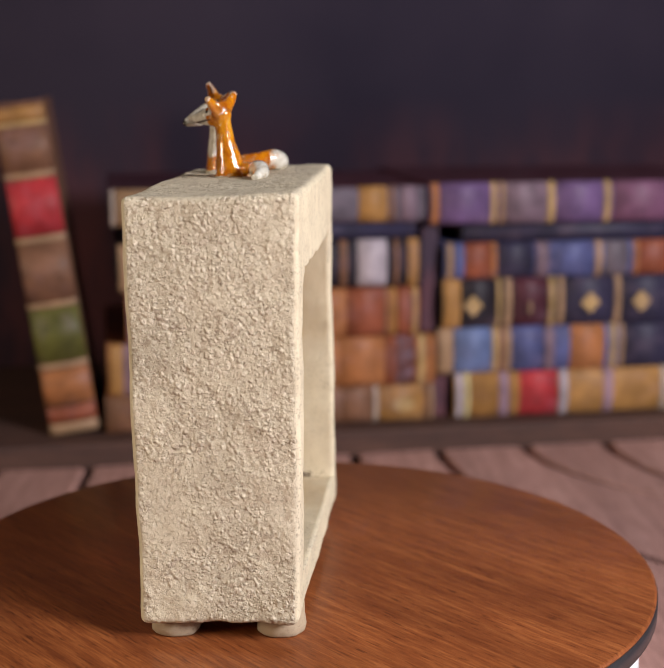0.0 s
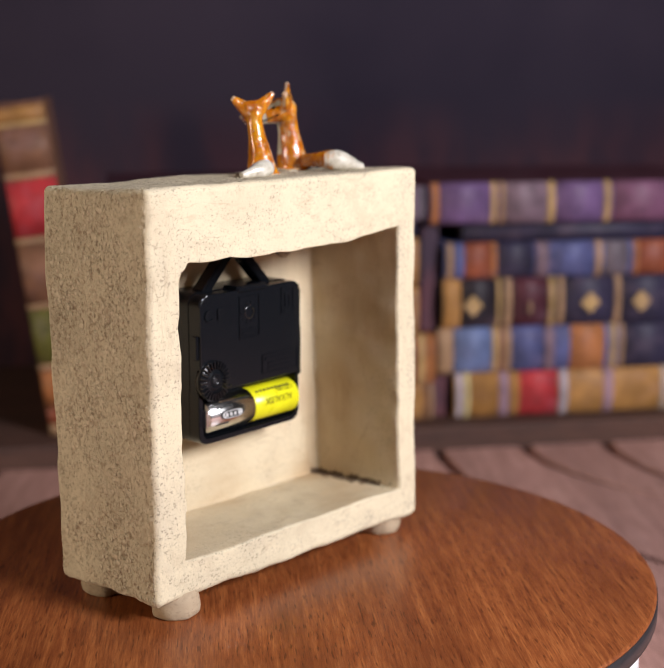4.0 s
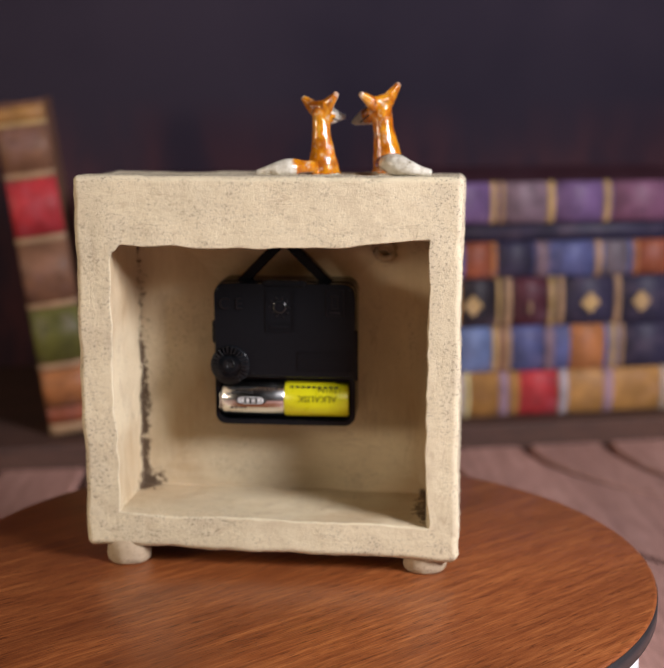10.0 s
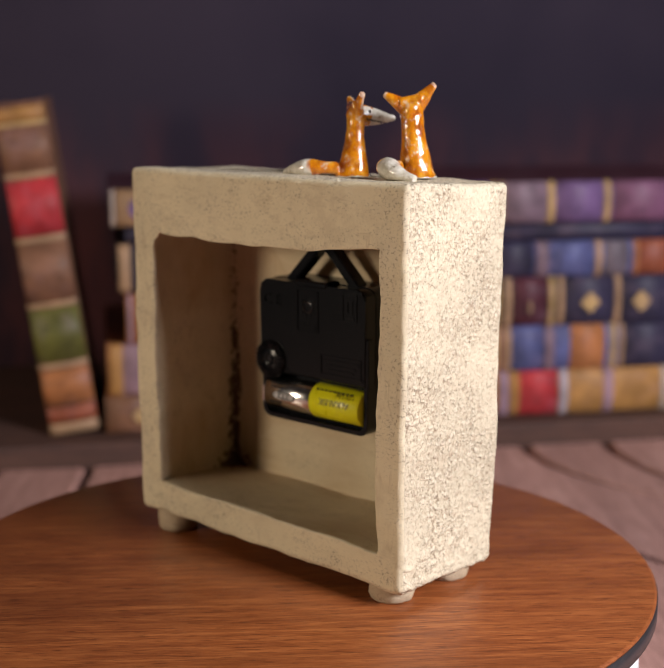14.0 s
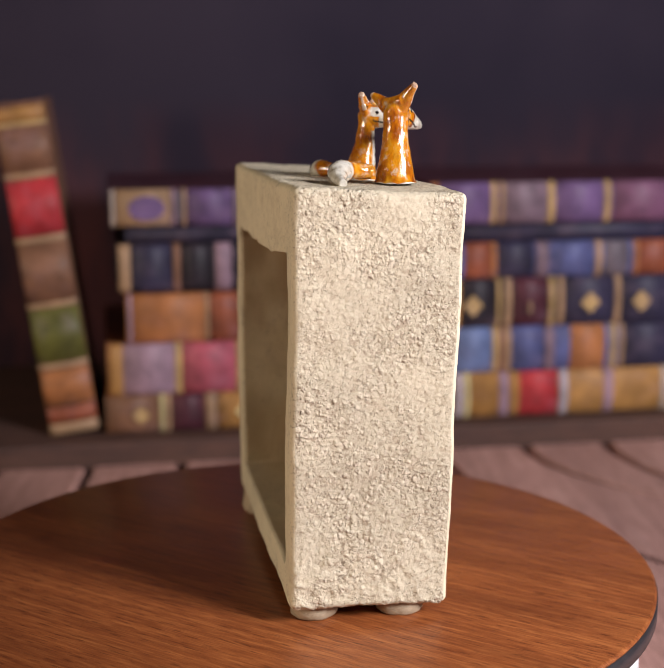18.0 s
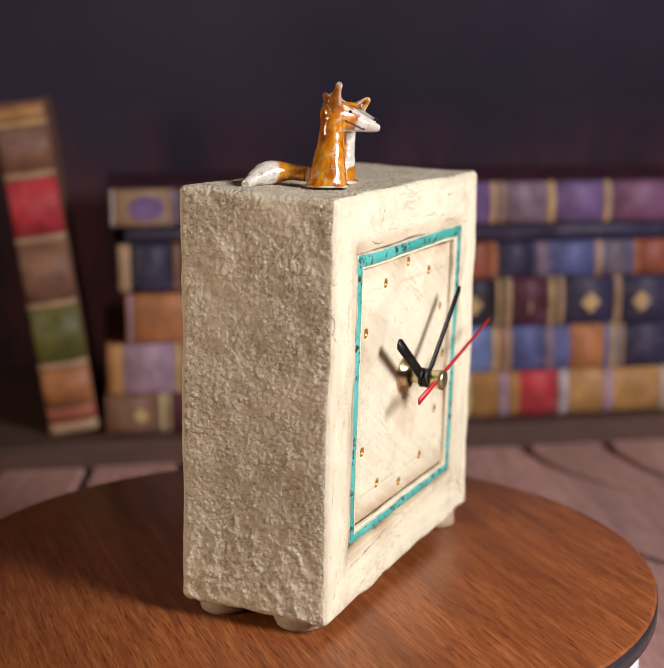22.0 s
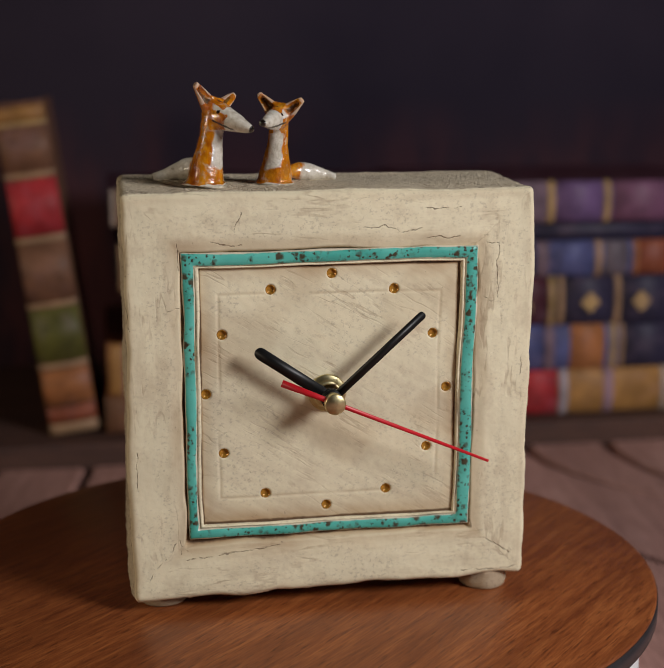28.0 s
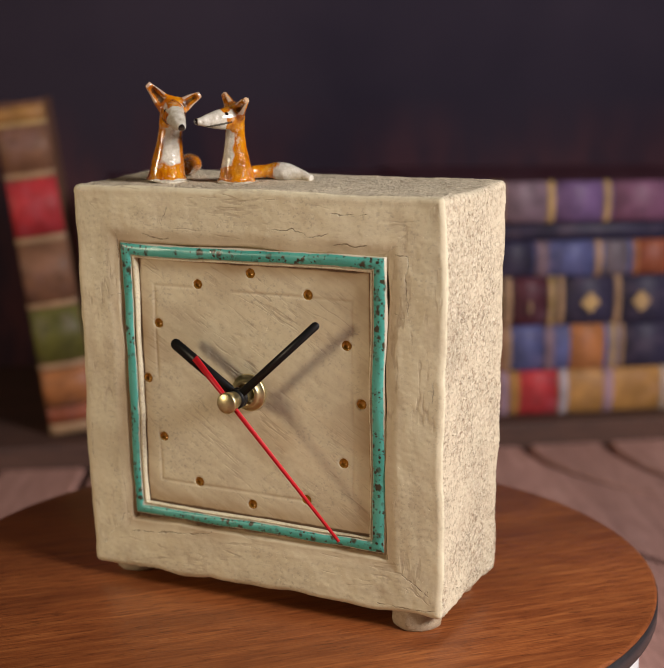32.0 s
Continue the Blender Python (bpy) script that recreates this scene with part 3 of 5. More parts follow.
    book("orange brown leather book, lying flat", b - a, 0.0335, 0.15, "orange",
         P(a, b, (0.0865, 0.089, "lilac"), (0.090, 0.138, "orange"), (0.141, 0.160, "rust"), (0.161, 0.190, "navy"), (0.235, 0.262, "rust"), (0.270, 0.281, "rust")), at_wall(a, B + 0.0615),
         P(a, b, (0.138, 0.1405, "tan"), (0.2615, 0.2640, "brown"), (0.2665, 0.2695, "ochre"), (0.2815, 0.284, "gold")))
    a, b = 0.080, 0.2885
    book("dark leather book with a white panel, lying flat", b - a, 0.0320, 0.15, "black",
         P(a, b, (0.081, 0.089, "tan"), (0.090, 0.116, "navy"), (0.124, 0.142, "black"), (0.145, 0.156, "lilac"), (0.160, 0.176, "navy"), (0.2423, 0.263, "white")), at_wall(a, B + 0.0966),
         P(a, b, (0.117, 0.122, "brown"), (0.230, 0.235, "brown"), (0.268, 0.271, "brown"), (0.2775, 0.285, "ochre")))
    a, b = 0.0765, 0.2895
    book("cream and purple leather book with oval medallions, lying flat", b - a, 0.0245, 0.16, "grey",
         P(a, b, (0.077, 0.0795, "cream"), (0.0805, 0.116, "tan"), (0.127, 0.157, "purple"), (0.166, 0.19, "tan"), (0.243, 0.263, "ochre"), (0.272, 0.283, "mauve")), at_wall(a, B + 0.1405),
         P(a, b, (0.117, 0.119, "lilac"), (0.1245, 0.1265, "tan"), (0.1585, 0.161, "mauve"), (0.265, 0.268, "brown")),
         [((0.1005 - a) / (b - a), 0.5, 0.024, 0.016, "purple", "oval"), ((0.178 - a) / (b - a), 0.5, 0.02, 0.015, "purple", "oval")], boards="maroon")
    # added filler: gives the dim gap under the top book a navy colour
    book("thin dark blue filler book in the gap of the stack", 0.198, 0.0117, 0.12, "navy", [], at_wall(0.086, B + 0.1287, 0.028))
    # the tall book that leans at the far side
    lean = math.degrees(math.atan2(0.0289, 0.2189))
    length = 0.2212
    m = WALL @ Matrix.Translation((0.0650, 0.0245, -0.0436)) @ Matrix.Rotation(-radians(90 + lean), 4, "Y")
    book("tall brown leather book with red and green panels, leaning", length, 0.0325, 0.16, "brown",
         [(0.0, 0.035, "tan"), (0.035, 0.085, "rust"), (0.095, 0.20, "orange"), (0.225, 0.39, "green"), (0.41, 0.585, "brown"), (0.61, 0.775, "red"), (0.80, 0.93, "brown"), (0.945, 0.985, "ochre")], m,
         [(0.205, 0.222, "tan"), (0.392, 0.408, "tan"), (0.588, 0.606, "tan"), (0.78, 0.795, "tan"), (0.93, 0.944, "gold")])


# ---- the turntable ----
def turntable():
    g = thing("turntable", "round wood-grained turntable with a dark edge on a white base", "turntable", Matrix.Translation((0, 0, -0.0085)))
    R = 0.1395
    disc = part("disc", lathe([(0, 0.0085), (R - 0.0012, 0.0085), (R, 0.0078), (R, 0.0070), (0, 0.0070)], 128), M_WOOD, g, "wood-grained top")
    part("edge_band", lathe([(0, 0.0), (R - 0.0012, 0.0), (R + 0.0004, 0.0008), (R + 0.0004, 0.0068), (R - 0.002, 0.00698), (0, 0.00698)], 128), M_EDGE, disc, "dark edge band")
    z0 = FLOOR + 0.0085
    part("base", lathe([(0, z0), (0.132, z0), (0.134, z0 + 0.003), (0.134, -0.005), (0.131, -0.0015), (0, -0.0015)], 96), M_WHITE, g, "white plastic base")
    return g, disc


# ---- the clock ----
X0, X1, Y0, Y1, Z0, Z1 = -0.0800, 0.0645, -0.0108, 0.0458, 0.0066, 0.1510
OX0, OX1, OZ0, OZ1, CAVY = -0.0678, 0.0525, 0.0198, 0.1265, 0.0355
# the dial and what is mounted on it lean back a little with the front of the box
SET = Matrix.Translation((0.0007, 0.0455, 0.0784)) @ Matrix.Rotation(-0.035, 4, "X") @ Matrix.Rotation(-0.006, 4, "Z") @ Matrix.Translation((0, -0.0455, -0.0784))
DX, DZ = -0.0059, 0.0784


def body_mesh():
    """The open clay box as one lattice of small faces: gritty outside, smooth front with a square recess, hollow back."""
    step = 0.00046

    def axis(lo, hi, cuts=()):
        ks = [lo, *cuts, hi]
        out = []
        for a, b in zip(ks, ks[1:]):
            n = max(1, round((b - a) / step))
            out += [a + (b - a) * i / n for i in range(n)]
        return out + [hi]

    xs, ys, zs = axis(X0, X1, (OX0, OX1)), axis(Y0, Y1), axis(Z0, Z1, (OZ0, OZ1))
    nx, ny, nz = len(xs) - 1, len(ys) - 1, len(zs) - 1
    ox0, ox1, oz0, oz1 = (min(range(len(s)), key=lambda i: abs(s[i] - v)) for s, v in ((xs, OX0), (xs, OX1), (zs, OZ0), (zs, OZ1)))
    cy = [Y0 + (CAVY - Y0) * i / 24 for i in range(25)]
    rad = 0.0023
    verts, relief, stain, tints, index, faces, mats = [], [], [], [], {}, [], []

    def warp(x, y, z):
        """The slow hand-made bends of the box."""
        up, back = (z - Z0) / (Z1 - Z0), (Y1 - y) / (Y1 - Y0)
        side = (x - X0) / (X1 - X0)
        low, fore, other = 1 - up, 1 - back, 1 - side
        x += other * (up * (-0.0012 * back + 0.0004 * fore) + low * (0.0001 * back + 0.0009 * fore))
        x += side * (up * (-0.0011 * back + 0.0005 * fore) + low * (-0.0005 * back - 0.0003 * fore))
        y += back * (other * (0.0009 * up + 0.0015 * low) + side * (-0.0001 * up - 0.0023 * low))
        y += fore * (other * (0.0016 * up - 0.0012 * low) + side * (0.0022 * up - 0.0026 * low))
        z += 0.0010 * back * up - 0.0014 * fore * up + low * (other * (0.0020 * back - 0.0004 * fore) - side * (0.0003 * back + 0.0013 * fore))
        x += 0.0010 * wob(x, y, z, 24, 3.0) + 0.0006 * wob(x, y, z, 75, 1.0) + 0.0003 * wob(x, y, z, 160, 51.0)
        y += 0.0007 * wob(x, y, z, 26, 9.0) + 0.00025 * wob(x, y, z, 90, 4.0)
        z += 0.0008 * wob(x, y, z, 25, 14.0) + 0.0004 * wob(x, y, z, 80, 6.0) + 0.0002 * wob(x, y, z, 170, 57.0) + 0.0010 * wob(x, y, 0, 75, 31.0) * smoothstep(0.02, 0.007, z)
        return x, y, z

    def add(key, p, n, grit, rel=None, tint=0.0):
        if key in index:
            return index[key]
        x, y, z = p
        h = 0.0
        dirt = 0.0
        if key[0] == "c":
            # old brown glaze run along the inner edges
            left = math.hypot(x - OX0, (y - CAVY) * 0.8)
            low = z - OZ0
            dirt = 0.85 * smoothstep(0.0065, 0.0, left) * (0.55 + 0.45 * smoothstep(0.100, 0.05, z))
            dirt = max(dirt, 1.1 * smoothstep(0.018, 0.0, math.hypot(left, low * 1.4)))
            dirt = max(dirt, 0.9 * smoothstep(0.0065, 0.0, math.hypot((x - OX1) * 0.7, low * 1.6)) * smoothstep(-0.02, 0.01, y))
            dirt = max(dirt, 0.45 * smoothstep(0.005, 0.0, math.hypot((x - 0.009) * 1.6, z - 0.030)) * smoothstep(0.03, 0.0355, y))
        f = 0.5
        if grit > 0:
            # turned off the axes, so that the grains do not line up
            u, v, w = 0.74 * x - 0.52 * y + 0.43 * z, 0.61 * x + 0.77 * y - 0.19 * z, -0.23 * x + 0.40 * y + 0.88 * z
            a = wob(u, v, w, 330, 2.0) + 0.5 * wob(u, v, w, 690, 5.0)
            c = wob(u, v, w, 90, 8.0)
            rough = smoothstep(-0.3, 0.35, wob(u, v, w, 48, 12.0)) + 1.3 * smoothstep(0.050, 0.012, z) * (1.0 if x > 0 else 0.4)
            dist = noise.voronoi(Vector((u, v, w)) * 640)[0][0]
            size = 0.20 + 0.55 * (0.5 + wob(round(u * 300), round(v * 300), round(w * 300), 1.37, 4.0)) + 0.10 * rough
            lump = max(0.0, 1.0 - (dist / max(0.12, size)) ** 2)
            ridge = max(0.0, 1 - 3.2 * abs(wob(u, v, w, 150, 22.0))) * smoothstep(0.8, 1.5, rough)
            calm = 0.45 if x < 0 else 1.0
            lump *= smoothstep(-0.1, 0.25, wob(u, v, w, 120, 31.0)) if x < 0 else 1.0
            h = grit * (0.00011 * calm * a * (0.5 + rough) + 0.00034 * lump + 0.0002 * c + 0.0005 * ridge)
            f = 0.44 + 0.30 * a + 0.42 * lump + 0.25 * ridge
        else:
            a = wob(x, y, z, 240, 7.0)
            h = 0.00010 * a + 0.00006 * wob(x, y, z, 700, 3.0)
            f = 0.62 + 0.25 * a
        if rel is not None:
            h += rel
        x, y, z = warp(x, y, z)
        index[key] = len(verts)
        verts.append((x + n[0] * h, y + n[1] * h, z + n[2] * h))
        relief.append(f)
        stain.append(dirt if key[0] == "c" else 0.0)
        tints.append(0.32 + 0.55 * smoothstep(-0.15, 0.35, wob(x, y, z, 24, 41.0)) if key[0] == "c" else tint)
        return index[key]

    def outer(i, j, k):
        p = Vector((xs[i], ys[j], zs[k]))
        q = Vector((min(max(p.x, X0 + rad), X1 - rad), min(max(p.y, Y0 + rad), Y1 - rad), min(max(p.z, Z0 + rad), Z1 - rad)))
        d = p - q
        n = d.normalized()
        p = q + n * rad
        grit = max(abs(n.x), abs(n.z)) if (abs(n.y) < 0.75) else 0.0
        grit *= smoothstep(0.0004, 0.0032, min(p.y - Y0, Y1 - p.y)) * (0.45 if n.z > 0.7 else 1.0)
        rel, tint = None, 0.0
        if j == ny:
            # the square recess for the dial, with a soft worn rim
            wx = 0.0007 * wob(p.x, 0, p.z, 60, 21.0)
            ex = max(-0.0587 - p.x, p.x - 0.0455) + wx
            ez = max(0.0257 - p.z, p.z - 0.1309) + wx
            e = max(ex, ez)
            rel = -0.0024 * (1 - smoothstep(-0.0009, 0.0003, e)) - 0.0027 * (1 - smoothstep(-0.0055, -0.0035, e)) - 0.0006 * (1 - smoothstep(0.0, 0.005, e))
            # brown wash round the recess; shadow in the gap is painted as the first term
            tint = 1.0 * (1 - smoothstep(-0.0014, 0.0004, e)) + 0.8 * (1 - smoothstep(0.0008, 0.0065, e)) * (0.55 + 0.45 * smoothstep(-0.3, 0.3, wob(p.x, 0, p.z, 45, 4.0))) + 0.35 * smoothstep(0.005, 0.0, min(p.x - X0, X1 - p.x, p.z - Z0, Z1 - p.z))
        if j == 0:
            p = rim(p)
        return add((i, j, k), p, n, grit, rel, tint)

    def rim(p):
        """The uneven edge of the opening at the back; the clay round it follows."""
        x, z = p.x, p.z
        u, w = min(max(x, OX0), OX1), min(max(z, OZ0), OZ1)
        lx, lz = 1 - smoothstep(0.0, 0.008, abs(x - u)), 1 - smoothstep(0.0, 0.010, abs(z - w))
        top = 0.0012 * smoothstep(0.018, 0.050, u) - 0.0022 * math.exp(-((u - 0.003) / 0.030) ** 2) - 0.0014 * smoothstep(0.0, -0.04, u) - 0.0030 * smoothstep(OX0 + 0.006, OX0, u) + 0.0006 * wob(u, 0, 0, 90, 2.0)
        low = 0.0010 * wob(u, 0, 0, 45, 5.0) + 0.0004 * wob(u, 0, 0, 210, 6.0)
        left = 0.0008 + 0.0013 * wob(0, 0, w, 40, 7.0) + 0.0005 * wob(0, 0, w, 190, 3.0) + 0.0015 * smoothstep(OZ1 - 0.006, OZ1, w)
        right = 0.0006 * wob(0, 0, w, 40, 11.0) + 0.0005 * wob(0, 0, w, 190, 8.0) + 0.0012 * smoothstep(0.05, 0.02, w)
        z += lx * (top * (1 - smoothstep(0.0, 0.014, abs(z - OZ1))) + low * (1 - smoothstep(0.0, 0.007, abs(z - OZ0))))
        x += lz * (left * (1 - smoothstep(0.0, 0.007, abs(x - OX0))) + right * (1 - smoothstep(0.0, 0.007, abs(x - OX1))))
        return Vector((x, p.y, z))

    def quad(a, b, c, d, mat):
        faces.append((a, b, c, d))
        mats.append(mat)

    for k in range(nz):
        for i in range(nx):
            quad(outer(i, ny, k), outer(i + 1, ny, k), outer(i + 1, ny, k + 1), outer(i, ny, k + 1), 0)
            if not (ox0 <= i < ox1 and oz0 <= k < oz1):
                quad(outer(i, 0, k), outer(i, 0, k + 1), outer(i + 1, 0, k + 1), outer(i + 1, 0, k), 0)
    for k in range(nz):
        for j in range(ny):
            m = 1 if 2 < j < ny - 3 else 0
            quad(outer(0, j, k), outer(0, j + 1, k), outer(0, j + 1, k + 1), outer(0, j, k + 1), m)
            quad(outer(nx, j, k), outer(nx, j, k + 1), outer(nx, j + 1, k + 1), outer(nx, j + 1, k), m)
    for i in range(nx):
        for j in range(ny):
            m = 1 if 2 < j < ny - 3 else 0
            quad(outer(i, j, 0), outer(i + 1, j, 0), outer(i + 1, j + 1, 0), outer(i, j + 1, 0), m)
            quad(outer(i, j, nz), outer(i, j + 1, nz), outer(i + 1, j + 1, nz), outer(i + 1, j, nz), m)

    def inner(i, c, k):
        if c == 0:
            return outer(i, 0, k)
        x, z = xs[i], zs[k]
        p = Vector((x, cy[c], z))
        if c < 8:
            w = 1 - c / 8
            p = p.lerp(rim(p), w * w)
        if k == oz1:
            p.z += 0.004 * smoothstep(2, 10, c)
        return add(("c", i, c, k), p, Vector((0, -1, 0)) if c == 24 else Vector((0, 0, 1)), 0.0)

    for c in range(24):
        for i in range(ox0, ox1):
            quad(inner(i, c, oz0), inner(i, c + 1, oz0), inner(i + 1, c + 1, oz0), inner(i + 1, c, oz0), 0)
            quad(inner(i, c, oz1), inner(i + 1, c, oz1), inner(i + 1, c + 1, oz1), inner(i, c + 1, oz1), 0)
        for k in range(oz0, oz1):
            quad(inner(ox0, c, k), inner(ox0, c, k + 1), inner(ox0, c + 1, k + 1), inner(ox0, c + 1, k), 0)
            quad(inner(ox1, c, k), inner(ox1, c + 1, k), inner(ox1, c + 1, k + 1), inner(ox1, c, k + 1), 0)
    for k in range(oz0, oz1):
        for i in range(ox0, ox1):
            quad(inner(i, 24, k), inner(i + 1, 24, k), inner(i + 1, 24, k + 1), inner(i, 24, k + 1), 0)
    me = bpy.data.meshes.new("body")
    me.from_pydata(verts, [], faces)
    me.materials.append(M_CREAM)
    me.materials.append(M_STUCCO)
    me.polygons.foreach_set("material_index", mats)
    me.polygons.foreach_set("use_smooth", [True] * len(faces))
    at = me.attributes.new("relief", "FLOAT", "POINT")
    at.data.foreach_set("value", relief)
    at = me.attributes.new("stain", "FLOAT", "POINT")
    at.data.foreach_set("value", stain)
    at = me.attributes.new("tint", "FLOAT", "POINT")
    at.data.foreach_set("value", tints)
    bm = bmesh.new()
    bm.from_mesh(me)
    bmesh.ops.recalc_face_normals(bm, faces=bm.faces[:])
    bm.to_mesh(me)
    bm.free()
    return me


def band_mesh(outer, inner, y0, y1, n=70, seed=0.0, jitter=0.0004):
    """A square ring with rounded, slightly uneven edges: four mitred sides swept from one section."""
    bm = bmesh.new()
    corners_o, corners_i = outer, inner
    section = [(0.0, y0), (0.0, y1 - 0.0007), (0.05, y1 - 0.0003), (0.14, y1), (0.35, y1 + 0.0003), (0.65, y1 + 0.0003), (0.86, y1), (0.95, y1 - 0.0003), (1.0, y1 - 0.0007), (1.0, y0)]
    loops = []
    rim = bm.verts.layers.float.new("rim")
    for s in range(4):
        a, b = Vector(corners_o[s]), Vector(corners_o[(s + 1) % 4])
        c, d = Vector(corners_i[s]), Vector(corners_i[(s + 1) % 4])
        for i in range(n):
            t = i / n
            o, q = a.lerp(b, t), c.lerp(d, t)
            ring = []
            for w, y in section:
                p = o.lerp(q, w)
                slow = 0.0007 * wob(p.x, 0, p.y, 30, seed)
                ring.append(bm.verts.new((p.x + slow + jitter * wob(p.x, w, p.y, 90, seed), y + jitter * 0.6 * wob(p.x, w, p.y, 120, seed + 4), p.y + slow + jitter * wob(p.x, w, p.y, 100, seed + 9))))
                ring[-1][rim] = 0.0 if y < y1 - 0.0004 else min(w, 1 - w) * 2
            loops.append(ring)
    for r0, r1 in zip(loops, loops[1:] + loops[:1]):
        for i in range(len(section)):
            j = (i + 1) % len(section)
            bm.faces.new((r0[i], r1[i], r1[j], r0[j]))
    return bm


def dial_y(x, z, e=1.0):
    y = 0.0433 - 0.0002 * (1 - smoothstep(0.02, 0.07, e)) * (0.6 + wob(x, 0, z, 60, 2)) + 0.00022 * wob(x, 0, z, 55, 17.0) + 0.00007 * wob(x, 0, z, 400, 3.0)
    return y + (z - 0.08) * -0.004


DOTS = [(-7.4, 120.9), (-29.6, 114.9), (-43.9, 98.5), (-49.3, 78.6), (-42.4, 56.8), (-27.7, 41.5), (-5.9, 36.7), (16.1, 42.3), (30.7, 57.8), (36.7, 79.4), (30.9, 100.4), (14.0, 115.7)]


def dial_mesh():
    """The dial plate: a slightly uneven clay sheet with a raised, worn margin."""
    bm = bmesh.new()
    n = 230
    rows = []
    wash = bm.verts.layers.float.new("tint")
    for k in range(n + 1):
        row = []
        for i in range(n + 1):
            x, z = -0.0570 + 0.0985 * i / n, 0.0300 + 0.0975 * k / n
            e = min(i, k, n - i, n - k) / n
            y = dial_y(x, z, e)
            for dx, dz in DOTS:
                d = math.hypot(x - dx / 1000, z - dz / 1000)
                if d < 0.0020:
                    y -= 0.0014 * smoothstep(0.0019, 0.0014, d)
            gx, gz = x + 0.0006 * wob(x, 0, z, 40, 13.0), z + 0.0006 * wob(x, 0, z, 40, 19.0)
            line = max(abs(gx + 0.0069) - 0.0391, abs(gz - 0.0775) - 0.0365)
            groove = math.exp(-(line / 0.00045) ** 2) * smoothstep(-0.25, 0.2, wob(x, 0, z, 60, 27.0))
            y -= 0.00028 * groove
            v = bm.verts.new((x, y, z))
            # brown wash along the margins, heaviest at the foot; a thin darker line beside the frame
            ed = min(x + 0.0531, 0.0388 - x, z - 0.0317, 0.1243 - z)
            v[wash] = 1.1 * (1 - smoothstep(0.0002, 0.0013, ed)) + 0.6 * (1 - smoothstep(0.0005, 0.007, ed)) + 0.4 * (1 - smoothstep(0.04, 0.16, k / n)) + 0.35 * smoothstep(0.05, 0.3, wob(x, 0, z, 38, 6.0)) + 0.3 * groove
            row.append(v)
        rows.append(row)
    for k in range(n):
        for i in range(n):
            bm.faces.new((rows[k][i], rows[k][i + 1], rows[k + 1][i + 1], rows[k + 1][i]))
    return bm


FRONT = Matrix.Rotation(radians(-90), 4, "X")   # turns z of a lathe to +y
REAR = Matrix.Rotation(radians(90), 4, "X")     # turns z of a lathe to -y


def hand_mesh(length, tail, w_tip, w_tail, thick, round_tip=True):
    """A clock hand along +z, flat across y, seen from +y."""
    pts = []
    for i in range(9):
        a = math.pi * i / 8
        pts.append((w_tip / 2 * math.cos(a), length - w_tip / 2 + w_tip / 2 * math.sin(a)))
    for i in range(9):
        a = math.pi * i / 8
        pts.append((-w_tail / 2 * math.cos(a), -tail + w_tail / 2 - w_tail / 2 * math.sin(a)))
    return outline(pts, -thick / 2, thick / 2)


